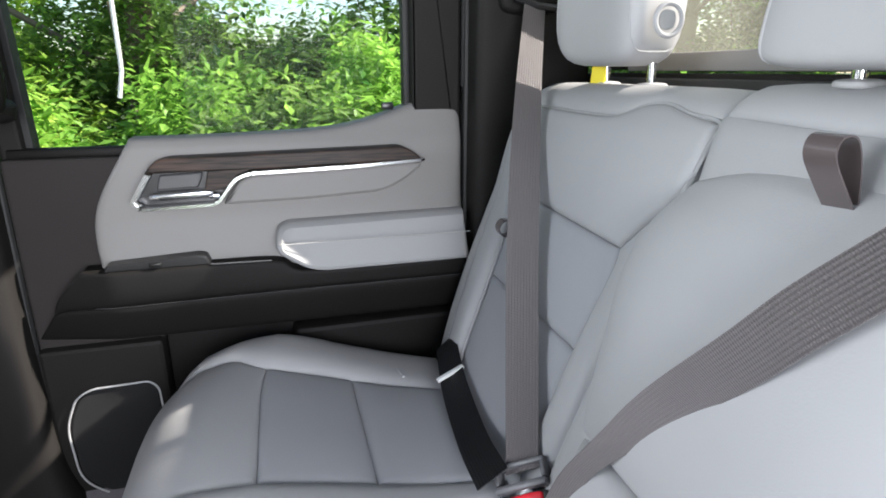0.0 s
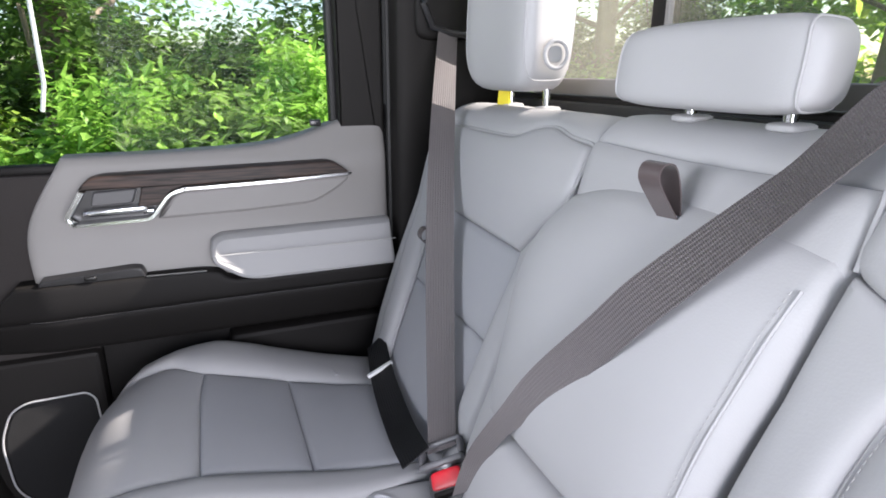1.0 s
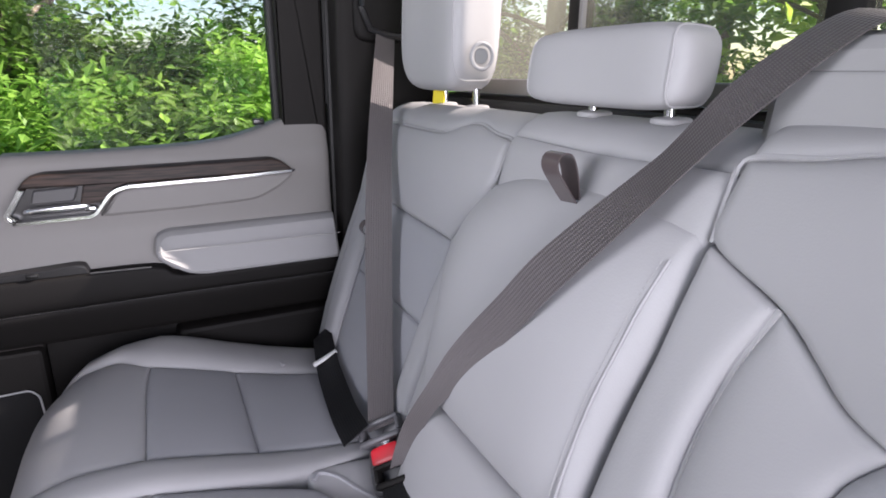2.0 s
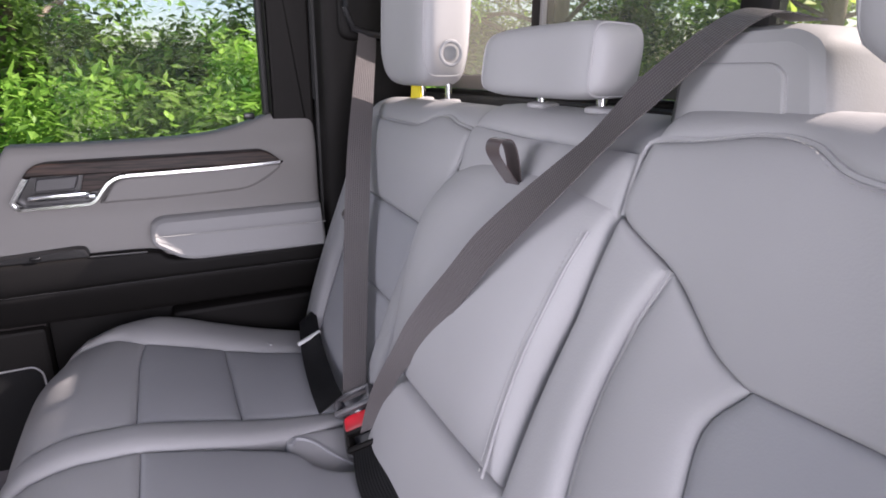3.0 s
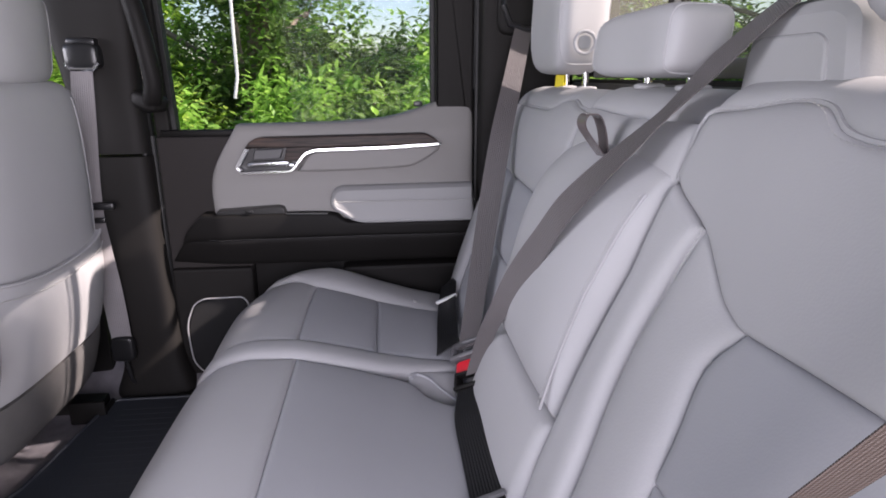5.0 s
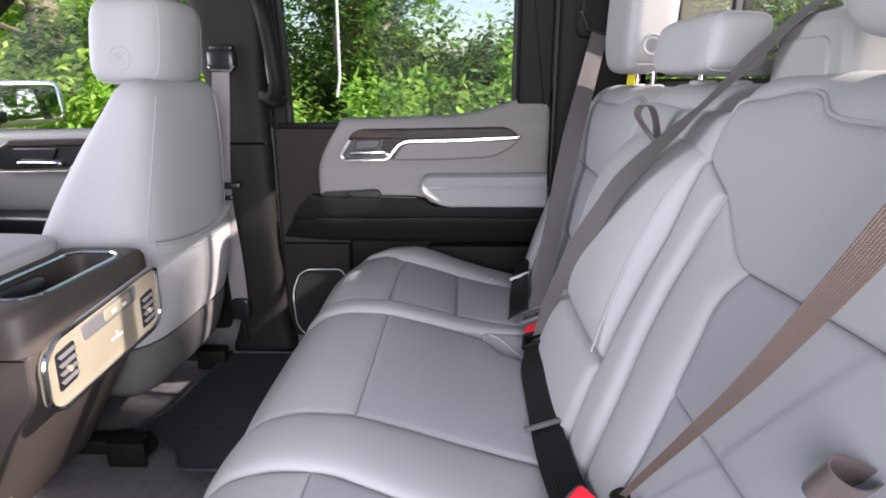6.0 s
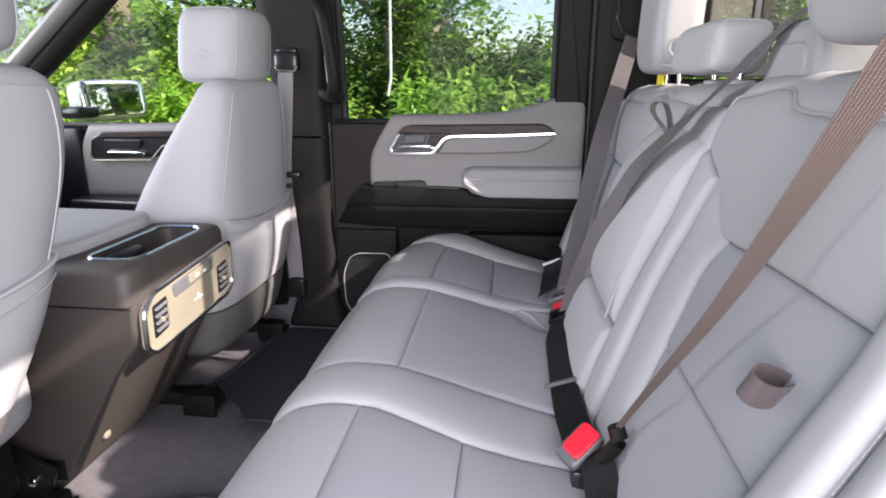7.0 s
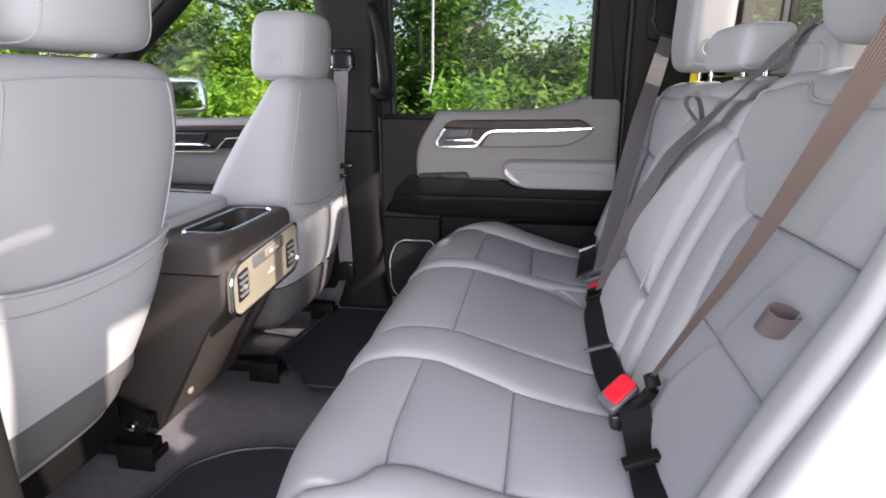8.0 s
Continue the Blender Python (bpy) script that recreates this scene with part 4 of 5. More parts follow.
headrest(seat_r, 0.683, 0.925, 0.905, 1.215, 0.445, 0.56, -1, 0.878)

seat_c = thing("rear_seat", "grey leather middle rear seat with folded-up armrest", "car seat", (0.2, MID, 0.2), "rear seats")
core = part("backrest", back_core(0.166, 0.506, 0.012), SIDE, seat_c)
SC = profile_surface(BACK_C)
# folded armrest: a thick pad standing proud of the back
ARM = [(0.0, 0.284, 0.468), (0.10, 0.308, 0.56), (0.20, 0.338, 0.66), (0.28, 0.370, 0.74), (0.325, 0.398, 0.788), (0.345, 0.418, 0.799), (0.37, 0.44, 0.80)]
SARM = profile_surface(ARM)
part("armrest", pad([(0.186, 0.03), (0.184, 0.15), (0.170, 0.26), (0.160, 0.335)], [(0.510, 0.03), (0.526, 0.15), (0.538, 0.25), (0.500, 0.322)],
                    [(0.186, 0.03), (0.510, 0.03)], [(0.160, 0.335), (0.25, 0.346), (0.39, 0.346), (0.500, 0.322)],
                    lambda a, b: (SARM(a, b)[0] + Vector((0.034, 0, 0)), SARM(a, b)[1]), 0.048, 0.06, 60, 50, 3.0, firm=0.45, roll=0.016), LEATHER, core, "folded-up padded armrest")
part("armrest_seam", piping([(0.202, 0.045), (0.200, 0.15), (0.187, 0.26), (0.180, 0.318)], SARM, 0.0018, -0.0015), LEATHER, core)
part("armrest_stitching", stitches([(0.207, 0.045), (0.205, 0.15), (0.192, 0.26), (0.185, 0.314)], SARM, 0.0012), THREAD, core)
part("lower_panel", pad([(0.175, 0.33), (0.172, 0.498)], [(0.500, 0.33), (0.505, 0.498)], [(0.175, 0.33), (0.500, 0.33)], [(0.172, 0.498), (0.505, 0.498)], SC, 0.034, 0.03, 28, 20, 3, firm=0.75, roll=0.02), LEATHER, core)
part("upper_panel", pad([(0.166, 0.765), (0.160, 0.868)], [(0.500, 0.765), (0.510, 0.868)], [(0.166, 0.765), (0.500, 0.765)], [(0.160, 0.868), (0.335, 0.862), (0.510, 0.868)], SC, 0.014, 0.03, 26, 10, 5), LEATHER, core)
part("top_panel", pad([(0.160, 0.868), (0.165, 1.02)], [(0.510, 0.868), (0.505, 1.02)], [(0.160, 0.868), (0.335, 0.862), (0.510, 0.868)], [(0.165, 1.02), (0.505, 1.02)], SC, 0.008, 0.03, 26, 14, 6), LEATHER, core)
headrest(seat_c, 0.215, 0.475, 0.900, 0.984, 0.425, 0.525, 0, 0.888)
core = part("cushion", seat_core(0.158, 0.548), SIDE, seat_c)
SS = profile_surface(SEAT)
part("front_panel", pad([(0.172, SF), (0.170, 0.22), (0.170, SA)], [(0.548, SF), (0.556, 0.22), (0.556, SA)], [(0.172, SF), (0.548, SF)], [(0.170, SA), (0.556, SA)], SS, 0.010, 0.03, 32, 26, 3), LEATHER, core)
part("seat_panel", pad([(0.170, SA), (0.160, 0.52), (0.130, SR)], [(0.556, SA), (0.552, 0.47), (0.534, 0.545), (0.492, 0.572), (0.466, 0.612), (0.464, SR)], [(0.170, SA), (0.556, SA)], [(0.130, SR), (0.464, SR)], SS, 0.010, 0.03, 36, 40, 3), INSERT, core)
# the dip beside it that holds the buckles
dip = lambda a, b: (SS(a, b)[0] - Vector((0, 0, 0.022 * max(0.0, min(1.0, (0.585 - a) / 0.09)))), SS(a, b)[1])
part("buckle_pocket", pad([(0.528, 0.552), (0.498, 0.575), (0.470, 0.612), (0.468, SR)], [(0.584, 0.545), (0.586, 0.60), (0.586, SR)], [(0.528, 0.552), (0.556, 0.544), (0.584, 0.545)], [(0.468, SR), (0.586, SR)], dip, 0.006, 0.02, 22, 20, 3), LEATHER, core, "stitched leather dip for the buckles")
part("pocket_roll", piping([(0.560, 0.548), (0.572, 0.560), (0.560, 0.585), (0.530, 0.610), (0.502, 0.640)], dip, 0.0045, 0.004), INSERT, core)
structure("seat_box", box(-0.14, 0.5, -0.36, 1.02, 0.03, 0.235, 0.01), DARK_TRIM, "charcoal storage box under the rear seat", "storage box")

# belt outlet tower on the seat back
tower = thing("belt_outlet", "grey plastic shoulder belt outlet on the rear seat top", "belt outlet", (0.51, 0.105, 0.87))
tw = round_poly([(0.182, 0.862), (0.178, 0.945), (0.150, 0.967), (0.060, 0.968), (0.036, 0.955), (0.014, 0.862)], [0.004, 0.02, 0.03, 0.03, 0.02, 0.004], 5)
part("cover", plate(tw, lambda a, b, h: Vector((0.572 - h - 0.06 * (0.97 - b), a, b)), 0.086, 0.014), SIDE, tower)
part("face", plate(round_poly([(0.170, 0.864), (0.168, 0.925), (0.156, 0.938), (0.075, 0.938), (0.062, 0.93), (0.050, 0.864)], 0.008), lambda a, b, h: Vector((0.489 - h - 0.06 * (0.97 - b), a, b)), 0.006, 0.003), SIDE, tower)

# ---- belts ----
def buckle(name, label, m):
    """A buckle stalk with its red button."""
    b = thing(name, label, "seat belt buckle", tuple(m.translation - Vector((0, 0, 0.06))), "rear buckles")
    part("housing", turned(pillow((0, 0, -0.020), (0.015, 0.031, 0.036), 6, 8), m), DARK_GREY, b)
    part("button", turned(pillow((0.011, 0, 0.000), (0.006, 0.024, 0.013), 6, 8), m), RED, b, "red release button")
    part("stalk", turned(box(-0.006, 0.006, -0.018, 0.018, -0.085, -0.045, 0.003), m), BLACK, b)
    return b


def loft_bar(pts, r):
    return tube(spline(pts, 14), r, 10, flat=0.8)


def tongue(parent, dark, m):
    part("tongue_cover", turned(merge(box(-0.012, 0.012, -0.036, 0.036, -0.016, -0.006, 0.004), box(-0.010, 0.010, -0.036, -0.029, -0.006, 0.014, 0.003), box(-0.010, 0.010, 0.029, 0.036, -0.006, 0.014, 0.003),
                                      box(-0.010, 0.010, -0.036, 0.036, 0.012, 0.019, 0.003)), m), DARK_TRIM if dark else GREY_PLASTIC, parent, "plastic belt tongue")
    part("tongue", turned(box(-0.002, 0.002, -0.012, 0.012, -0.035, -0.012, 0.001), m), CHROME, parent)


belt = thing("seat_belt", "grey woven shoulder belt from the corner pillar, buckled across the seat", "seat belt", (0.44, 1.02, 1.0), "rear seat belts")
along = Vector((0.70, -0.50, 0.50)).normalized()                 # the way the tongue's bar lies
rise = Vector((0.27, 0.69, 0.69))
rise = (rise - along * rise.dot(along)).normalized()


def clasp(x, y, z):
    m = Matrix((along.cross(rise), along, rise)).transposed().to_4x4()
    m.translation = Vector((x, y, z))
    return m


part("webbing", ribbon([((0.452, 1.012, 1.012), (0.9, 0.25, 0.1)), ((0.412, 0.932, 0.893), (0.88, -0.1, 0.08)), ((0.369, 0.838, 0.778), (0.85, -0.30, 0.08)), ((0.329, 0.742, 0.646), (0.85, -0.35, 0.1)), ((0.292, 0.645, 0.520), (0.78, -0.45, 0.3)),
                        ((0.264, 0.570, 0.430), along), ((0.261, 0.561, 0.419), along)]), BELT, belt)
part("guide", merge(pillow((0.455, 1.045, 1.06), (0.062, 0.018, 0.065), 5, 8), ), DARK_TRIM, belt, "charcoal belt guide cover")
part("guide_slot", tube([(0.41, 1.022, 1.115), (0.405, 1.018, 1.06), (0.420, 1.012, 1.018), (0.455, 1.008, 1.008), (0.492, 1.008, 1.004)], 0.007, 8), BLACK, belt)
tongue(belt, False, clasp(0.260, 0.557, 0.413))
part("lap_webbing", ribbon([((0.222, 0.562, 0.415), (0.7, 0.0, 0.45)), ((0.236, 0.68, 0.388), (0.8, 0.05, 0.30)), ((0.250, 0.82, 0.395), (0.8, 0.05, 0.35)), ((0.268, 0.93, 0.415), (0.75, 0.1, 0.5)), ((0.285, 0.99, 0.39), (0.7, 0.1, 0.6))]), BELT_DARK, belt)
part("lap_stop", turned(box(-0.026, 0.026, -0.004, 0.004, -0.003, 0.003, 0.001), pose(0.252, 0.85, 0.402, 0, -20, 8)), WHITE, belt)
buckle("belt_buckle", "grey buckle with red button between passenger and middle cushion", clasp(0.264, 0.533, 0.388))

belt2 = thing("seat_belt", "grey woven middle shoulder belt over the folded armrest", "seat belt", (0.48, 0.11, 0.96), "rear seat belts")
part("webbing", ribbon([((0.528, 0.082, 0.972), (0.35, 0.9, 0.05)), ((0.498, 0.118, 0.978), (0.4, 0.9, 0.2)), ((0.457, 0.178, 0.917), (0.40, 0.74, 0.5)), ((0.412, 0.213, 0.852), (0.45, 0.72, 0.45)), ((0.366, 0.250, 0.790), (0.45, 0.80, 0.32), 0.051), ((0.336, 0.285, 0.738), (0.35, 0.82, 0.38), 0.052),
                        ((0.321, 0.318, 0.690), (0.20, 0.82, 0.45), 0.052), ((0.301, 0.374, 0.618), (0.0, 0.78, 0.52), 0.048), ((0.289, 0.412, 0.560), (-0.05, 0.70, 0.50), 0.044), ((0.277, 0.450, 0.503), (-0.15, 0.60, 0.45), 0.040), ((0.270, 0.472, 0.456), (-0.3, 0.55, 0.30), 0.036), ((0.262, 0.482, 0.408), -along, 0.040)], n=100), BELT, belt2)
part("lap_webbing", ribbon([((0.254, 0.478, 0.390), along), ((0.246, 0.450, 0.384), (0.8, -0.2, 0.4)), ((0.236, 0.39, 0.382), (0.8, 0, 0.35)), ((0.236, 0.30, 0.380), (0.8, 0, 0.3)), ((0.238, 0.14, 0.378), (0.8, 0, 0.3)), ((0.244, 0.02, 0.39), (0.8, 0, 0.4))], w=0.05), BELT_DARK, belt2)
part("lap_stop", turned(box(-0.028, 0.028, -0.004, 0.004, -0.003, 0.003, 0.001), pose(0.230, 0.20, 0.384, 0, -20, 0)), GREY_PLASTIC, belt2)
tongue(belt2, True, clasp(0.258, 0.483, 0.393))

belt3 = thing("seat_belt", "brownish-grey woven shoulder belt of the seat at the open doorway", "seat belt", (0.44, -0.33, 1.06), "rear seat belts")
part("webbing", ribbon([((0.445, -0.335, 1.10), (0.8, -0.45, 0.2)), ((0.40, -0.285, 0.935), (0.75, -0.5, 0.2)), ((0.345, -0.178, 0.70), (0.72, -0.5, 0.25), 0.046), ((0.312, -0.120, 0.585), (0.6, -0.6, 0.38), 0.034), ((0.292, -0.078, 0.51), (0.5, -0.65, 0.45), 0.022), ((0.277, -0.045, 0.450), (0.45, -0.7, 0.48), 0.013)]), webbing_material("tan_grey_webbing", (0.092, 0.064, 0.052), 0.4), belt3)
part("guide", pillow((0.455, -0.375, 1.12), (0.062, 0.018, 0.065), 5, 8), DARK_TRIM, belt3)
part("tongue_cover", loft_bar([(0.232, -0.030, 0.388), (0.262, -0.040, 0.405), (0.282, -0.050, 0.44), (0.278, -0.046, 0.462)], 0.013), DARK_TRIM, belt3, "plastic belt tongue")
part("lap_webbing", ribbon([((0.258, -0.045, 0.408), (0.7, 0.0, 0.45)), ((0.264, -0.11, 0.378), (0.8, 0, 0.30)), ((0.262, -0.22, 0.378), (0.8, 0, 0.35)), ((0.275, -0.33, 0.38), (0.75, 0, 0.5))]), BELT_DARK, belt3)
part("lap_stop", turned(box(-0.026, 0.026, -0.01, 0.01, -0.005, 0.005, 0.002), pose(0.256, -0.150, 0.386, 0, -20, 8)), DARK_TRIM, belt3)
long_, face = Vector((0.675, 0.43, 0.56)).normalized(), Vector((-0.25, -0.6, 0.76))
wide = face.cross(long_).normalized()
face = long_.cross(wide)
at_ = Matrix((long_, wide, face)).transposed().to_4x4()
at_.translation = Vector((0.238, -0.026, 0.420))
bk = thing("belt_buckle", "buckle with bright red button at the driver-side cushion", "seat belt buckle", (0.24, -0.026, 0.36), "rear buckles")
part("housing", turned(pillow((-0.003, 0, -0.013), (0.031, 0.019, 0.014), 6, 8), at_), material("dim_grey_plastic", (0.09, 0.09, 0.095), 0.4, scale=500, bump=0.15), bk)
part("button", turned(pillow((0.002, 0, 0.001), (0.024, 0.0145, 0.005), 7, 8), at_), RED, bk, "red release button")
part("stalk", box(0.228, 0.246, -0.045, -0.010, 0.33, 0.385, 0.004), BLACK, bk)


def strap_loop(at, label, m, pts, w):
    """A folded pull strap standing out of the seam."""
    st = thing("pull_strap", label, "strap", at, "seat pull straps")
    rows = [(np.array(m @ Vector((a, 0, b))), np.array(m.to_3x3() @ Vector((0, 1, 0)))) for a, b in pts]
    part("loop", ribbon(rows, 0.0015, 50, w), STRAP, st)
    return st


TEAR = [(0.0, 0.0), (-0.020, 0.023), (-0.040, 0.050), (-0.036, 0.066), (-0.018, 0.065), (-0.006, 0.040), (0.001, 0.0)]
ROUND = [(0.0, 0.004), (-0.010, 0.012), (-0.022, 0.012), (-0.029, 0.0), (-0.022, -0.013), (-0.010, -0.013), (0.0, -0.006)]
strap_loop((0.402, 0.322, 0.80), "grey satin pull strap loop above the armrest", pose(0.402, 0.327, 0.798, 0, 0, 6), [(0.85 * a, 0.86 * b) for a, b in TEAR], 0.025)
ax_ = Vector((0.17, -0.40, 0.88)).normalized()
into = Vector((1, 0, -0.2))
into = (into - ax_ * into.dot(ax_)).normalized()
ring_m = Matrix((into, ax_, into.cross(ax_))).transposed().to_4x4()
ring_m.translation = Vector((0.368, -0.258, 0.640))
strap_loop((0.35, -0.26, 0.66), "grey pull strap loop in the seat back", ring_m, [(1.15 * a, 0.86 * b) for a, b in ROUND], 0.030)
strap_loop((0.36, 0.885, 0.64), "small grey strap loop behind the shoulder belt", pose(0.375, 0.888, 0.644, 0, 0, 0), ROUND, 0.02)
tag = thing("warning_tag", "yellow paper tag hanging behind the headrest", "tag", (0.545, 0.86, 0.89))
part("paper", turned(box(-0.001, 0.001, -0.013, 0.013, -0.03, 0.03, 0), pose(0.500, 0.862, 0.885, 5, 0, 25)), YELLOW, tag, smooth=False)
tag2 = thing("anchor_tag", "small blue child-seat tag on the bolster", "tag", (0.30, 0.92, 0.44))
part("label", turned(box(-0.0015, 0.0015, -0.009, 0.009, -0.008, 0.008, 0.0005), pose(0.302, 0.909, 0.428, 0, 15, 20)), BLUE, tag2, smooth=False)
part("symbol", turned(box(-0.0025, -0.0018, -0.002, 0.002, -0.005, 0.005, 0), pose(0.302, 0.909, 0.428, 20, 15, 20)), WHITE, tag2, smooth=False)

# ---- the front seats ----
def front_seat(yc, label, dx, sgn, widths=None, lift=0.0, head=(0.0, 0.0), pocket=0.198, hem=0.56, foot=0.335, reach=None):
    """sgn: which way the cab's middle lies."""
    fs = thing("front_seat", label, "car seat", (-0.75, yc, 0.1), "front seats")
    rows = [(0.26, -0.685 + dx, 0.075, yc, 0.20), (0.33, -0.725 + dx, 0.150, yc, 0.235), (0.45, -0.708 + dx, 0.155, yc, 0.248), (0.60, -0.668 + dx, 0.128, yc, 0.240), (0.74, -0.620 + dx, 0.090, yc, 0.215),
            (0.84, -0.583 + dx, 0.056, yc, 0.190), (0.875, -0.575 + dx, 0.044, yc, 0.172), (0.892, -0.573 + dx, 0.026, yc, 0.14), (0.896, -0.573 + dx, 0.008, yc, 0.09)]
    if widths:
        rows[0], rows[1] = (0.345, -0.69 + dx, 0.09, yc, 0.2), (0.375, -0.71 + dx, 0.15, yc, 0.22)
        rows = [(a + (lift if a > 0.7 else 0), b + (0.03 * max(0, a - 0.5) if lift else 0), c, d + f - w, w) for (a, b, c, d, e), w, f in zip(rows, widths, reach)]
    body = part("backrest", loft(rows, 64, 4.2), LEATHER, fs)
    S = np.array(spline(rows, 60))

    def rear(y, z, lift=0.002, k=1.0):
        xc, hx, ym, hy = (np.interp(z, S[:, 0], S[:, i]) for i in (1, 2, 3, 4))
        f = min(0.999, abs(y) / hy)
        return Vector((xc + hx * (1 - f ** 4.2) ** (1 / 4.2) + lift, ym + y, z))
    # map pocket: panel standing a little proud
    bmx = bmesh.new()
    grid = []
    for j in range(16):
        row = []
        for i in range(25):
            z = foot + (hem - foot) * j / 15
            y = -pocket + 2 * pocket * i / 24
            zz = z - 0.022 * (1 - (y / pocket) ** 2) * (j / 15)
            row.append(bmx.verts.new(rear(y, zz, 0.010 + 0.006 * math.sin(math.pi * j / 15))))
        grid.append(row)
    for j in range(15):
        for i in range(24):
            bmx.faces.new((grid[j][i], grid[j][i + 1], grid[j + 1][i + 1], grid[j + 1][i]))
    ext = bmesh.ops.extrude_edge_only(bmx, edges=[e for e in bmx.edges if e.is_boundary])
    for v in (g for g in ext["geom"] if isinstance(g, bmesh.types.BMVert)):
        v.co.x -= 0.02
    pouch = part("map_pocket", bmx, LEATHER, body)
    part("pocket_hem", tube([rear(y, hem - 0.022 * (1 - (y / pocket) ** 2), 0.0125) for y in np.linspace(-pocket, pocket, 30)], 0.0032, 8), LEATHER, pouch)
    part("pocket_stitching", tube([rear(y, hem - 0.027 - 0.022 * (1 - (y / pocket) ** 2), 0.0155) for y in np.linspace(-pocket, pocket, 30)], 0.0012, 6), THREAD, pouch)
    for f in (-1, 1):
        seam = [rear(f * (np.interp(z, S[:, 0], S[:, 4]) - 0.040), z, 0.0006) for z in np.linspace(max(0.30, foot - 0.03), 0.86 + lift, 40)]
        part("seam", tube(seam, 0.0015, 6), LEATHER, body)
    if widths:
        part("top_seam", tube([rear(y, 0.858 + 1.3 * lift + 0.006 * (1 - (y / 0.16) ** 2), 0.0006) for y in np.linspace(-0.155, 0.155, 24)], 0.0015, 6), LEATHER, body)
    low = [(0.175, -0.70 + dx, 0.06, yc, 0.17), (0.21, -0.69 + dx, 0.092, yc, 0.21), (0.28, -0.68 + dx, 0.104, yc, 0.228), (0.325, -0.678 + dx, 0.109, yc, 0.236)]
    if widths:
        cut = [[np.interp(z, S[:, 0], S[:, i]) for i in range(5)] for z in (0.346, 0.375, 0.41, foot)]
        low = [(a, b, c + 0.005 - g, d, e + 0.004 - g) for (a, b, c, d, e), g in zip(cut, (0.03, 0.006, 0.0, 0.0))]
    part("lower_back", loft(low, 50, 4.2), CLOTH, body, "grey carpet-backed lower panel")
    # head restraint
    hc = (-0.600 + dx + head[0], yc - sgn * 0.012 + head[1], 0.974 + 2 * lift)
    head_shape = lambda a, b, c: np.array([a + 0.12 * c - 0.22 * b * b, b * (1 - 0.05 * c), c])
    hr = part("headrest", pillow(hc, (0.078, 0.128, 0.092), 5.0, 14, head_shape), LEATHER, fs)
    for f in (-1, 1):
        part("seam", tube(slice_loop(hc, (0.078, 0.128, 0.092), 5.0, f * 0.78, head_shape), 0.0018, 6, up=(0, 1, 0), closed=True), LEATHER, hr)
        part("post", tube([(hc[0], hc[1] + f * 0.06, 0.90), (hc[0], hc[1] + f * 0.06, 0.85)], 0.007, 8, up=(1, 0, 0)), CHROME, hr)
    cen = Vector((hc[0] - 0.012, hc[1] + sgn * 0.1265, hc[2] - 0.036))
    for rr, hh in ((0.022, 0.0020), (0.013, 0.0022)):
        part("button_ring", tube([cen + Vector((rr * math.cos(a * math.pi / 16), sgn * hh, rr * math.sin(a * math.pi / 16))) for a in range(32)], 0.0024, 6, up=(0, 1, 0), closed=True), LEATHER, hr)
    part("release_button", pillow(cen, (0.018, 0.004, 0.018), 2.2, 6), SIDE, hr)
    # cushion and base
    part("cushion", pillow((-0.95 + dx, yc, 0.37), (0.27, 0.25, 0.085), 5, 10), LEATHER, fs)
    part("base", box(-1.15 + dx, -0.74 + dx, yc - 0.19, yc + 0.19, 0.16, 0.30, 0.02), DARK_TRIM, fs)
    for f in (-1, 1):
        yy = yc + f * (0.258 if f == sgn else 0.19) - (0.035 if widths and f == sgn else 0)
        end = -0.70 if widths else -0.60
        part("track", box(-1.2, end, yy - 0.022, yy + 0.022, 0.092, 0.128, 0.004), STEEL, fs)
        part("track_cover", merge(box(end - 0.075, end + 0.012, yy - 0.036, yy - 0.026, 0.072, 0.132, 0.004), box(end, end + 0.008, yy - 0.028, yy + 0.028, 0.086, 0.108, 0.003)), DARK_TRIM, fs)
        part("bracket", turned(box(-0.06, 0.06, -0.007, 0.007, -0.05, 0.05, 0.004), pose(-0.775 + dx, yy, 0.165, 0, 25, 0)), STEEL, fs)
        for q in (-0.025, 0.02):
            part("bolt", pillow((-0.765 + dx + q, yy - 0.010, 0.172 - 0.5 * q), (0.011, 0.009, 0.011), 3, 4), CHROME, fs)
    return fs


front_seat(0.775, "grey leather front passenger seat, upright, with map pocket", 0.0, -1)
front_seat(-0.108, "grey leather driver seat back with map pocket and headrest", 0.0, 1, [0.16, 0.20, 0.215, 0.215, 0.213, 0.200, 0.186, 0.15, 0.10], 0.02, (0.045, 0.012), 0.192, 0.640, 0.448,
           (-0.02, 0.02, 0.08, 0.157, 0.208, 0.205, 0.186, 0.15, 0.10))

# front passenger's belt on the middle pillar
belt4 = thing("seat_belt", "pale grey front seat belt hanging beside the middle pillar", "seat belt", (-0.56, 1.06, 0.93), "front seat belts")
part("guide", merge(pillow((-0.553, 1.050, 0.946), (0.038, 0.022, 0.028), 5, 6), box(-0.582, -0.52, 1.035, 1.062, 0.968, 0.985, 0.006)), BLACK, belt4, "black height adjuster")
part("cover", box(-0.595, -0.508, 1.062, 1.085, 0.90, 1.09, 0.012, 3), PILLAR, belt4, "charcoal slide cover")
part("guide_loop", tube([(-0.588, 1.038, 0.930), (-0.580, 1.032, 0.917), (-0.528, 1.030, 0.917), (-0.520, 1.036, 0.930)], 0.005, 8, up=(0, 1, 0)), CHROME, belt4)
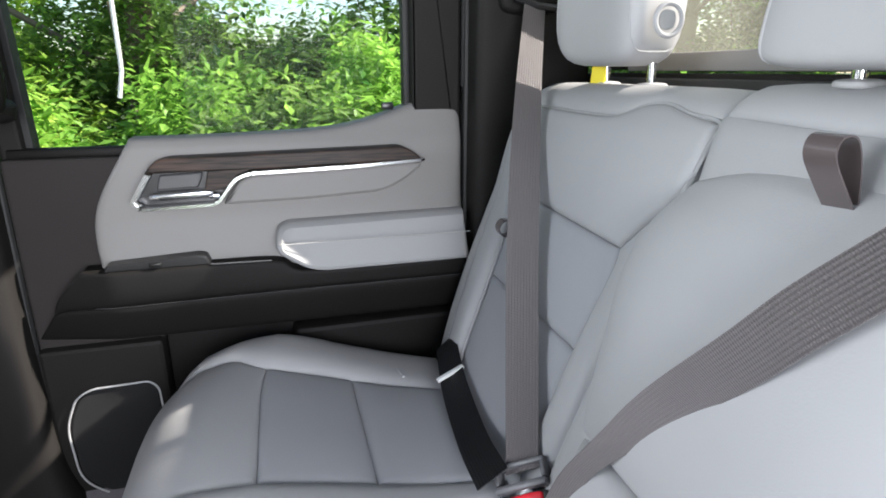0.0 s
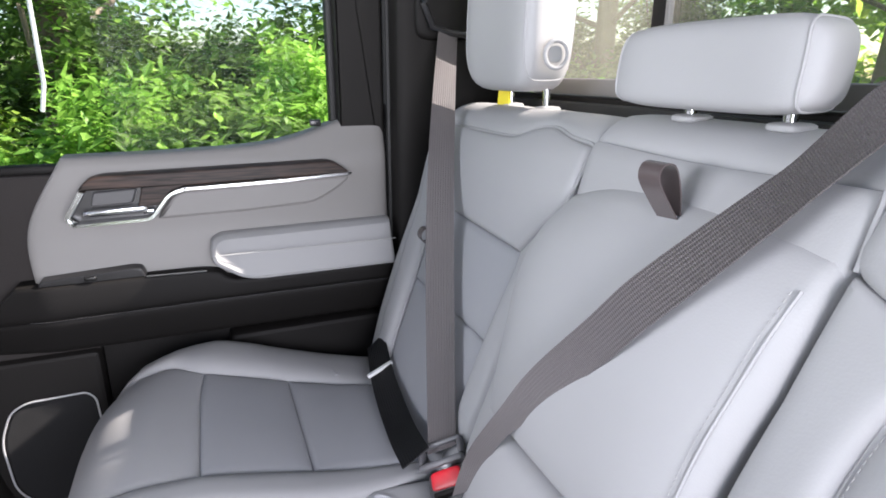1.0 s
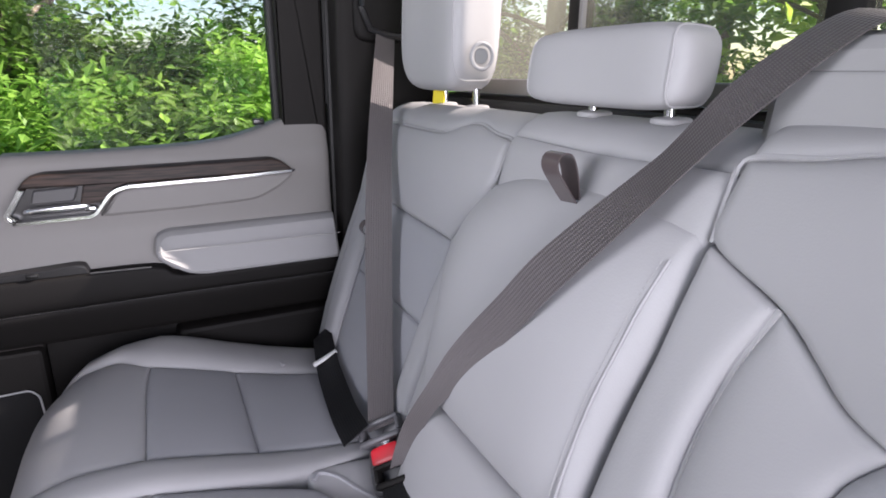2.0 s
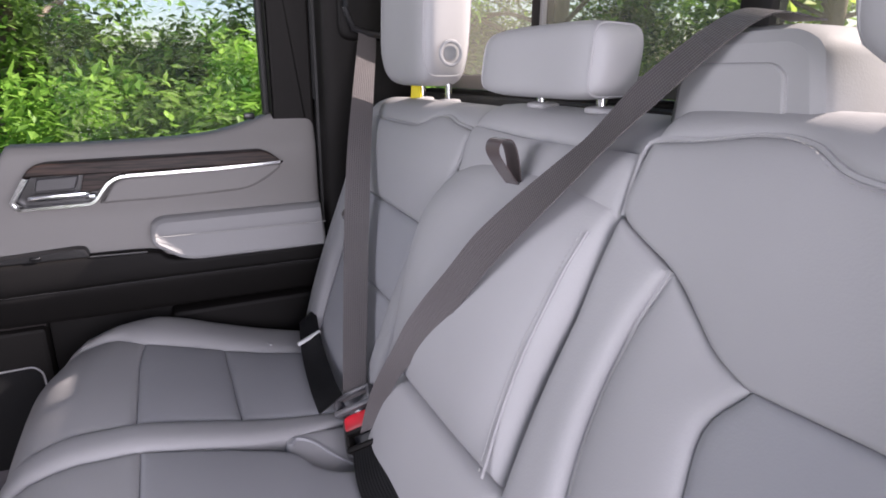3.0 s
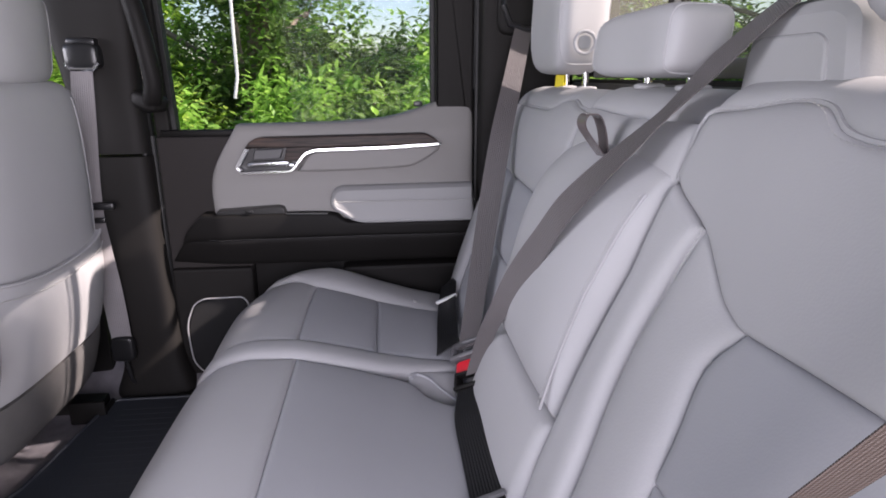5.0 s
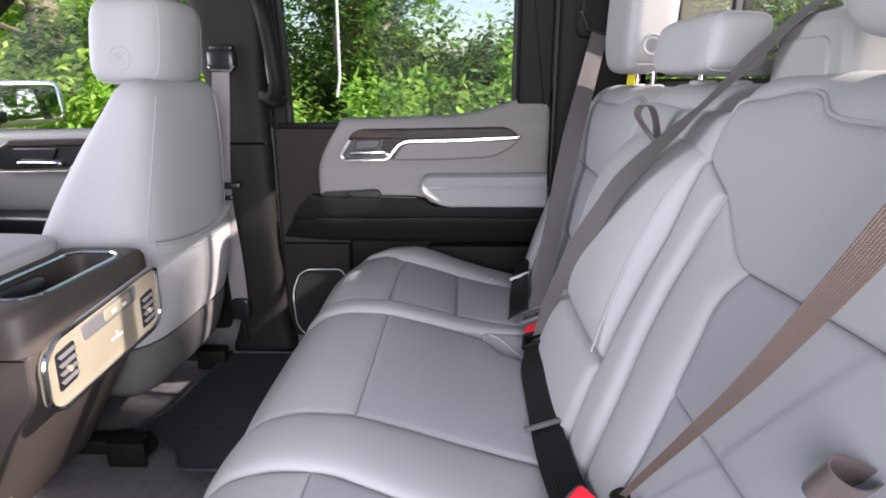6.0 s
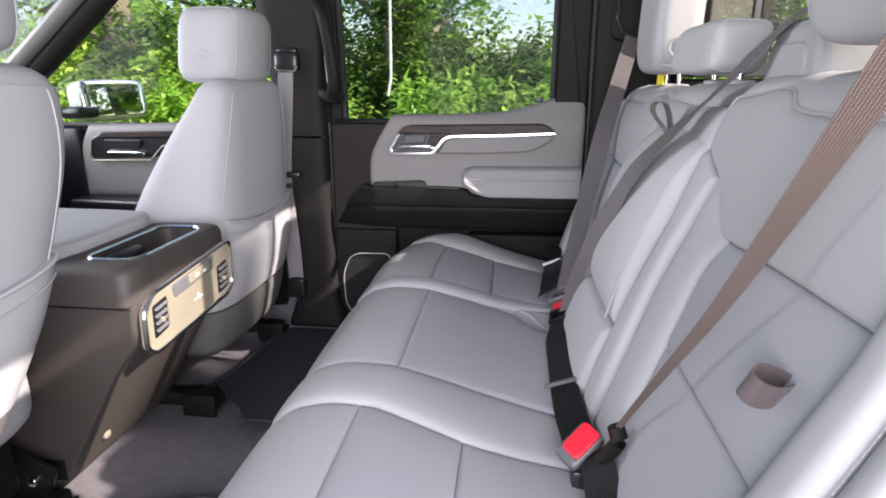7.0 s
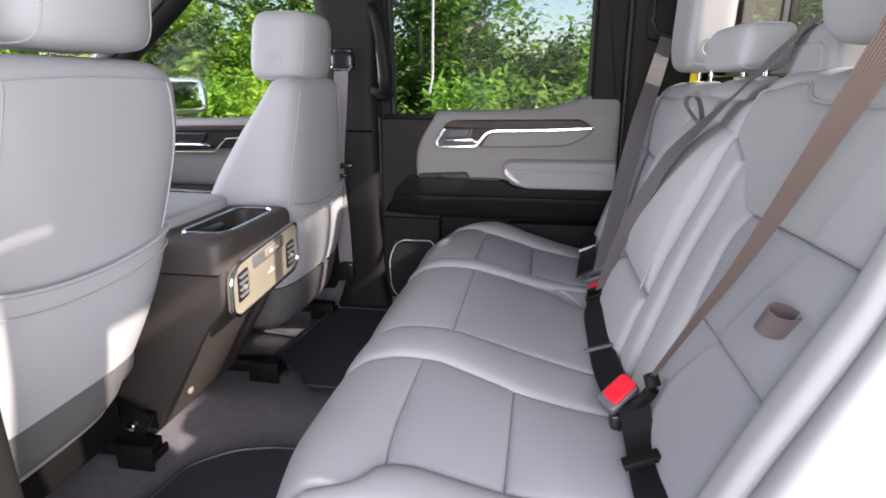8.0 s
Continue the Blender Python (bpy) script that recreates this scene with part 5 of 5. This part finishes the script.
part("webbing", ribbon([((-0.554, 1.032, 0.925), (1, 0, 0)), ((-0.562, 1.02, 0.80), (1, 0.1, 0)), ((-0.572, 1.015, 0.66), (1, 0.2, 0)), ((-0.574, 1.02, 0.52), (0.45, 0.9, 0)), ((-0.572, 1.03, 0.38), (0.8, 0.6, 0)), ((-0.570, 1.035, 0.25), (1, 0.1, 0))]), webbing_material("pale_webbing", (0.22, 0.205, 0.21)), belt4)
part("tongue", merge(box(-0.60, -0.525, 1.008, 1.026, 0.597, 0.615, 0.005), box(-0.59, -0.55, 1.010, 1.02, 0.565, 0.578, 0.003)), BLACK, belt4)
part("anchor", pillow((-0.570, 1.036, 0.225), (0.030, 0.012, 0.035), 4, 6), BLACK, belt4)
part("anchor_cable", tube([(-0.57, 1.036, 0.20), (-0.565, 1.045, 0.13), (-0.55, 1.06, 0.09)], 0.006, 6), BLACK, belt4)

grab = thing("grab_handle", "black grab handle on the middle pillar", "handle", (-0.43, 1.06, 0.95))
part("grip", tube(spline([(-0.440, 1.085, 0.838), (-0.415, 1.042, 0.850), (-0.402, 1.025, 0.90), (-0.412, 1.02, 1.0), (-0.428, 1.025, 1.075), (-0.445, 1.05, 1.10), (-0.47, 1.085, 1.11)], 30), 0.021, 14), DARK_TRIM, grab)
part("lower_mount", turned(pillow((0, 0, 0), (0.036, 0.030, 0.019), 4, 8), pose(-0.428, 1.062, 0.846, 0, 18, -20)), DARK_TRIM, grab)
part("backing", sweep([(-0.440, 1.082, 0.87), (-0.452, 1.078, 1.08)], [(-0.009, -0.003), (0.009, -0.003), (0.009, 0.003), (-0.009, 0.003)]), SATIN, grab, "pale strip behind the grip")

# ---- the centre console ----
con = thing("center_console", "charcoal centre console with cup holder and rear vents", "console", (-0.75, MID, 0.07))
side = round_poly([(-1.55, 0.10), (-0.735, 0.10), (-0.705, 0.155), (-0.575, 0.375), (-0.528, 0.43), (-0.524, 0.506), (-1.50, 0.506)], [0.01, 0.03, 0.05, 0.06, 0.05, 0.004, 0.02], 6)
part("body", plate(side, lambda a, b, h: Vector((a, 0.500 - h, b)), 0.345, 0.006), BROWN, con)
part("armrest_box", box(-1.50, -0.694, 0.158, 0.497, 0.5065, 0.572, 0.012, 3), BROWN, con)
cup = round_poly([(-0.640, 0.200), (-0.556, 0.200), (-0.538, 0.222), (-0.538, 0.426), (-0.556, 0.450), (-0.626, 0.450), (-0.640, 0.430)], [0.025, 0.02, 0.02, 0.02, 0.02, 0.02, 0.02])
rim = round_poly([(-0.70, 0.150), (-0.534, 0.150), (-0.518, 0.172), (-0.518, 0.483), (-0.534, 0.505), (-0.70, 0.505)], 0.016)


def by_angle(pts, c, n=72):
    """The outline, resampled at even bearings round c."""
    out = []
    for k in range(n):
        d = np.array([math.cos(2 * math.pi * k / n), math.sin(2 * math.pi * k / n)])
        best = 0.0
        for p, q in zip(pts, pts[1:] + pts[:1]):
            p, q = np.array(p) - c, np.array(q) - c
            e = q - p
            den = d[0] * e[1] - d[1] * e[0]
            if abs(den) > 1e-9:
                t_, u_ = (p[0] * e[1] - p[1] * e[0]) / den, (p[0] * d[1] - p[1] * d[0]) / den
                if t_ > 0 and -1e-6 <= u_ <= 1 + 1e-6:
                    best = max(best, t_)
        out.append(c + d * best)
    return out


def basin(outer, inner, levels):
    """Rings from the outer foot over the rim and down into the well; levels are (0 outer .. 1 inner, z)."""
    c = sum(np.array(p) for p in inner) / len(inner)
    A, B = by_angle(outer, c), by_angle(inner, c)
    bmx = bmesh.new()
    rings = [[bmx.verts.new((*(a + (b - a) * f if f <= 1 else b + (c - b) * (f - 1)), z)) for a, b in zip(A, B)] for f, z in levels]
    for P, Q in zip(rings, rings[1:]):
        for k in range(len(P)):
            bmx.faces.new((P[k - 1], P[k], Q[k], Q[k - 1]))
    bmx.faces.new(rings[-1])
    return bmx


part("top_bezel", basin(rim, cup, [(0.0, 0.506), (0.0, 0.562), (0.15, 0.574), (0.4, 0.579), (0.9, 0.579), (1.0, 0.576), (1.03, 0.52), (1.08, 0.512)]), BROWN, con)
part("cup_rim", tube([Vector((a, b, 0.579)) for a, b in cup], 0.0032, 6, closed=True), CHROME, con, "bright rim of the cup holder")
part("cup_well", plate(inset(cup, 0.004), lambda a, b, h: Vector((a, b, 0.515 + h)), 0.003, 0.001), BLACK, con, "black floor of the cup holder")
part("cup_divider", merge(box(-0.642, -0.606, 0.235, 0.335, 0.518, 0.572, 0.012, 3), box(-0.60, -0.562, 0.30, 0.325, 0.518, 0.556, 0.006)), BLACK, con)
part("lid", pillow((-0.94, MID, 0.585), (0.27, 0.165, 0.022), 7, 10), LEATHER, con, "grey padded console lid")
lay = lambda a, b, h: Vector((-0.522 + h + 0.03 * (b - 0.48), a, b))
frame_out = round_poly([(0.166, 0.418), (0.166, 0.49), (0.196, 0.518), (0.474, 0.540), (0.496, 0.530), (0.496, 0.435), (0.470, 0.418), (0.19, 0.403)], 0.014)
vp = part("vent_panel", plate(frame_out, lay, 0.010, 0.003), SATIN, con, "satin silver rear control panel")
part("chrome_frame", tube([lay(a, b, 0.010) for a, b in frame_out], 0.0048, 8, up=(1, 0, 0), closed=True), CHROME, vp)
for y0, y1 in ((0.190, 0.236), (0.430, 0.474)):
    part("vent", plate(round_poly([(y0, 0.430), (y0, 0.494), (y1, 0.500), (y1, 0.436)], 0.006), lay, 0.0115, 0.001), BLACK, vp, "black air vent")
    for k in range(4):
        zz = 0.444 + 0.014 * k
        part("louver", sweep([lay(y0 + 0.004, zz, 0.013), lay(y1 - 0.004, zz + 0.004, 0.013)], [(-0.004, -0.001), (0.004, -0.001), (0.004, 0.001), (-0.004, 0.001)], up=(0.5, 0, 1)), GREY_PLASTIC, vp)
    part("vent_tab", merge(*[box(-0.514, -0.504, (y0 + y1) / 2 - 0.004, (y0 + y1) / 2 + 0.004, 0.456, 0.466, 0.002)]), SATIN, vp)
part("port_strip", plate(round_poly([(0.262, 0.484), (0.256, 0.512), (0.42, 0.526), (0.415, 0.496)], 0.006), lay, 0.0125, 0.002), GREY_PLASTIC, vp)
part("port_cover", plate(round_poly([(0.315, 0.494), (0.315, 0.515), (0.395, 0.521), (0.395, 0.500)], 0.005), lay, 0.0145, 0.002), SATIN, vp)
for k, a in enumerate((0.336, 0.368)):
    part("port", plate(round_poly([(a, 0.502), (a, 0.508), (a + 0.012, 0.509), (a + 0.012, 0.503)], 0.001), lay, 0.0152, 0.0003), WHITE, vp)
part("icon", merge(*[plate([(a, 0.452), (a, 0.4545), (a + 0.012, 0.4555), (a + 0.012, 0.453)], lay, 0.0112, 0.0003) for a in (0.33, 0.352)], plate([(0.346, 0.452), (0.346, 0.464), (0.3485, 0.464), (0.3485, 0.452)], lay, 0.0112, 0.0003)), WHITE, vp, smooth=False)
part("screw_cap", pillow((-0.688, 0.235, 0.185), (0.006, 0.010, 0.010), 3, 4), SATIN, con)
part("side_cover", box(-0.775, -0.72, 0.152, 0.156, 0.13, 0.175, 0.001), DARK_TRIM, con)

# ---- floor mats ----
def floor_mat(poly, label):
    m = thing("floor_mat", label, "floor mat", (-0.45, poly[0][1], 0.07), "rear floor mats")
    P = round_poly(poly, 0.025, 4)
    part("mat", plate(P, lambda a, b, h: Vector((a, b, 0.088 + h)), 0.008, 0.002), MAT, m)
    part("lip", tube([Vector((a, b, 0.096)) for a, b in P], 0.004, 6, closed=True), MAT, m)
    ribs = []
    x0, x1 = min(p[0] for p in poly) + 0.06, max(p[0] for p in poly) - 0.05
    y0, y1 = min(p[1] for p in poly) + 0.14, max(p[1] for p in poly) - 0.05
    for k in range(16):
        ya = y0 + (y1 - y0) * k / 15
        ribs.append(box(x0 + 0.05, x1, ya, ya + 0.008, 0.0955, 0.0964, 0))
    part("ribs", merge(*ribs), MAT, m, smooth=False)
    return m


floor_mat([(-0.665, 0.62), (-0.64, 0.655), (-0.60, 1.0), (-0.18, 1.0), (-0.18, 0.45), (-0.50, 0.45), (-0.525, 0.50), (-0.60, 0.56)], "navy ribbed rubber mat before the passenger-side rear seat")
floor_mat([(-0.62, -0.30), (-0.628, -0.05), (-0.612, 0.08), (-0.575, 0.12), (-0.53, 0.155), (-0.45, 0.178), (-0.18, 0.18), (-0.18, -0.30)], "navy ribbed rubber mat inside the open doorway")
hook = thing("floor_anchor", "black plastic anchor on the carpet", "anchor", (-0.66, 0.56, 0.07))
part("stem", box(-0.685, -0.65, 0.535, 0.555, 0.07, 0.125, 0.005), BLACK, hook)

# ---- outside ----
def leaf_cloud(centre, size, count, leaf, seed, hollow=0.35):
    """A crown of many small leaves in clumps: each leaf a bent pair of triangles."""
    rng = np.random.RandomState(seed)
    clumps = max(6, count // 22)
    d = rng.normal(size=(clumps, 3))
    d /= np.linalg.norm(d, axis=1)[:, None]
    r = (hollow + (1 - hollow) * rng.rand(clumps) ** 0.5)[:, None]
    lump = 0.82 + 0.30 * np.sin(4.0 * d[:, :1] + seed) * np.cos(5.0 * d[:, 2:] + 2 * seed)
    cen = d * r * lump * np.array(size) + np.array(centre)
    k = rng.randint(0, clumps, count)
    big = (0.65 + 0.7 * rng.rand(clumps))[k]
    ang = rng.rand(count) * 2 * math.pi
    tilt = rng.normal(size=count) * 0.45 - 0.05
    ln = leaf * big * (0.6 + 0.7 * rng.rand(count))
    fw = np.stack([np.cos(ang) * np.cos(tilt), np.sin(ang) * np.cos(tilt), np.sin(tilt)], 1)
    sd = np.stack([-np.sin(ang), np.cos(ang), rng.normal(size=count) * 0.35], 1)
    spread = rng.rand(count)[:, None] * 0.9
    pos = cen[k] + fw * spread * leaf * 1.1 + rng.normal(size=(count, 3)) * leaf * np.array([0.35, 0.35, 0.8])
    a, b = pos, pos + fw * ln[:, None]
    m = pos + fw * ln[:, None] * 0.42
    w = ln[:, None] * 0.25
    up = np.cross(fw, sd)
    l, rr = m - sd * w + up * w * 0.3, m + sd * w + up * w * 0.3
    verts = np.stack([a, l, b, rr], 1).reshape(-1, 3)
    verts[:, 2] = np.maximum(verts[:, 2], -0.62)
    base = np.arange(count) * 4
    faces = np.concatenate([np.stack([base, base + 2, base + 1], 1), np.stack([base, base + 3, base + 2], 1)])
    return verts, faces


def leaf_mesh(name, clouds, mats):
    verts, faces, mi, off = [], [], [], 0
    for (v, f), k in clouds:
        verts.append(v)
        faces.append(f + off)
        mi += [k] * len(f)
        off += len(v)
    me = bpy.data.meshes.new(name)
    me.from_pydata(np.concatenate(verts).tolist(), [], np.concatenate(faces).tolist())
    for m in mats:
        me.materials.append(m)
    me.polygons.foreach_set("material_index", mi)
    return me


def shrub(x, y, size, seed, mats, leaf, count, label):
    ob = thing("shrub", label, "shrub", (x, y, -0.65), "roadside shrubs")
    rng = random.Random(seed)
    limbs = []
    for k in range(6):
        a = rng.uniform(0, 6.28)
        tip = (x + 0.6 * size[0] * math.cos(a), y + 0.6 * size[1] * math.sin(a), -0.65 + size[2] * rng.uniform(0.9, 1.7))
        limbs.append(tube(spline([(x + 0.05 * math.cos(a), y + 0.05 * math.sin(a), -0.7), (x + 0.25 * size[0] * math.cos(a), y + 0.25 * size[1] * math.sin(a), -0.65 + 0.7 * size[2]), tip], 8), 0.014, 5))
    part("stem", merge(*limbs), BARK, ob)
    me = leaf_mesh("foliage", [(leaf_cloud((x, y, -0.65 + size[2]), size, count, leaf, seed), 0), (leaf_cloud((x, y, -0.6 + size[2]), [q * 1.03 for q in size], count // 4, leaf * 1.1, seed + 500, 0.75), 1)], mats)
    o = new("foliage", me)
    o.parent, o.location = ob, -Vector((x, y, -0.65))
    return ob


def tree(x, y, h, r, seed, mats, leaf=0.14, count=5000, lean=0.3, low=0.38, label="tall tree with a broken leafy crown and a brown trunk"):
    ob = thing("tree", label, "tree", (x, y, -0.65), "roadside trees")
    rng = random.Random(seed)
    top = Vector((x + lean, y + rng.uniform(-0.3, 0.3), h))
    pts = spline([(x, y, -0.8), (x + 0.3 * lean, y, 0.25 * h), (x + 0.5 * lean, y, 0.6 * h), tuple(top)], 24)
    bmx = bmesh.new()
    rings = []
    for i, q in enumerate(pts):
        f = i / 23
        rad = r * (1 - 0.75 * f) * (1 + 0.6 * math.exp(-f * 14))
        rings.append([bmx.verts.new((q[0] + rad * (1 + 0.12 * math.sin(3 * a + 5 * f)) * math.cos(a), q[1] + rad * math.sin(a), q[2])) for a in np.linspace(0, 2 * math.pi, 15)[:-1]])
    for A, B in zip(rings, rings[1:]):
        for k in range(14):
            bmx.faces.new((A[k - 1], A[k], B[k], B[k - 1]))
    part("trunk", bmx, BARK, ob)
    limbs, clouds = [], []
    for k in range(11):
        f = rng.uniform(low, 0.98)
        q = pts[int(f * 23)]
        a, ln = rng.uniform(0, 6.28), h * rng.uniform(0.16, 0.34) * (1.2 - 0.6 * f)
        end = (q[0] + ln * math.cos(a), q[1] + ln * math.sin(a), q[2] + ln * rng.uniform(0.0, 0.6))
        mid_ = tuple((np.array(q) + np.array(end)) / 2 + np.array([0, 0, 0.1 * ln]))
        limbs.append(tube(spline([tuple(q), mid_, end], 8), r * 0.22 * (1.2 - f), 6))
        s_ = ln * rng.uniform(0.45, 0.75)
        clouds.append((leaf_cloud(end, (s_, s_, s_ * 0.6), count // 11, leaf, seed * 31 + k, 0.2), k % 2))
    part("limb", merge(*limbs), BARK, ob)
    o = new("crown", leaf_mesh("crown", clouds, mats))
    o.parent, o.location = ob, -Vector((x, y, -0.65))
    return ob


rs = random.Random(11)


def thin_at(x, *spans):
    """Where the growth is low and the sky shows through."""
    return any(a < x < b for a, b in spans)


for k in range(17):
    x = -7.2 + 0.72 * k + rs.uniform(-0.2, 0.2)
    high = 0.72 if thin_at(x, (-0.1, 0.55), (-1.9, -1.2)) else rs.uniform(0.66, 0.90)
    shrub(x, 4.1 + rs.uniform(-0.35, 0.5) + 0.08 * abs(k - 9), (rs.uniform(0.6, 0.85), rs.uniform(0.6, 0.8), high), 20 + k, [LEAF_PALE if k < 8 else (LEAF, LEAF_DARK, LEAF)[k % 3], LEAF_PALE if k < 9 else LEAF], 0.085, 7500,
          "bright green broad-leaved shrub beside the truck")
for k in range(16):
    x = -9.5 + 1.05 * k + rs.uniform(-0.3, 0.3)
    high = 0.93 if thin_at(x, (0.0, 0.75), (-2.6, -1.7)) else rs.uniform(0.8, 1.3)
    shrub(x, 6.0 + rs.uniform(-0.4, 0.6), (rs.uniform(0.8, 1.1), 0.9, high), 60 + k, [LEAF_PALE if k < 8 else LEAF_DARK, LEAF_PALE if k < 8 else LEAF], 0.10, 6500, "taller dark green shrub in the second row")
for k in range(16):
    x = -13 + 1.55 * k + rs.uniform(-0.5, 0.5)
    high = 1.12 if thin_at(x, (-0.5, 1.5), (-4.0, -2.4)) else rs.uniform(1.2, 2.2)
    shrub(x, 9.5 + rs.uniform(-0.6, 1.2), (1.5, 1.3, high), 160 + k, [LEAF_PALE if k < 7 else LEAF_DARK, LEAF if k < 7 else LEAF_DARK], 0.14, 6500, "tall dark thicket shrub at the back of the hedge")
for k, (x, y, h, r, ln) in enumerate([(-1.32, 6.6, 8, 0.15, 0.4), (3.9, 11.0, 10, 0.2, -0.5), (-6.0, 8.0, 9, 0.25, 0.4), (4.9, 6.6, 8, 0.16, 0.4), (-11.0, 6.5, 10, 0.25, 0.5), (-2.2, 12.5, 9, 0.2, 0.2), (-4.9, 11.0, 11, 0.25, 0.2)]):
    grown = tree(x, y, h, r, 5 + k, [LEAF_DARK, LEAF], 0.12, 11000, ln, 0.17)
    if k == 0:
        # Unseen limb, added only to carry the white strand by the door window.
        part("prop_limb", tube(spline([(-1.28, 6.6, 2.9), (-0.9, 4.6, 3.0), (-0.5, 2.6, 2.72), (-0.38, 1.6, 2.55)], 16), 0.035, 8), BARK, grown)
for k, (x, y, h) in enumerate([(9, 5.5, 5), (12, 2.5, 5.5), (14, 0.5, 6), (12.5, -4.5, 5.5), (10.5, 8.5, 7), (18, 3, 7), (-14, 2.0, 11), (-16, 8, 12)]):
    tree(x, y, h, 0.22, 40 + k, [LEAF_PALE, LEAF], 0.3, 4200, 0.3)
grown = tree(9.4, -1.0, 4.6, 0.14, 77, [LEAF_PALE, LEAF], 0.2, 2500, 0.05, 0.6)
# Unseen leaf columns, added to block sun rays bound for the rear window.
sun_block_leaves = new("crown", leaf_mesh("crown", [(leaf_cloud((9.4, yy, 6.0), (0.5, 0.09, 1.68), 5000, 0.11, 99 + k, 0.1), 0) for k, yy in enumerate((-1.05, -0.98, -0.91))], [LEAF]))
sun_block_leaves.parent, sun_block_leaves.location = grown, -Vector((9.4, -1.0, -0.65))
for k in range(8):
    shrub(9.5 + rs.uniform(-0.6, 0.8), -5.5 + 1.7 * k, (1.0, 1.0, 1.1), 120 + k, [LEAF, LEAF_PALE], 0.2, 1800, "sunlit green shrub behind the truck")


# Reflection-like white streak in the door pane, modelled as a strand outside.
cord = thing("white_streak", "thin white streak like a reflection in the rear door window, built as a strand", "cord", (-0.41, 1.853, 0.83))
part("strand", tube(spline([(-0.418, 1.853, 0.825), (-0.405, 1.853, 0.86), (-0.402, 1.853, 1.0), (-0.40, 1.86, 1.6), (-0.41, 1.86, 2.6)], 24), 0.006, 6), material("streak_white", (0.5, 0.5, 0.5), 0.7), cord)
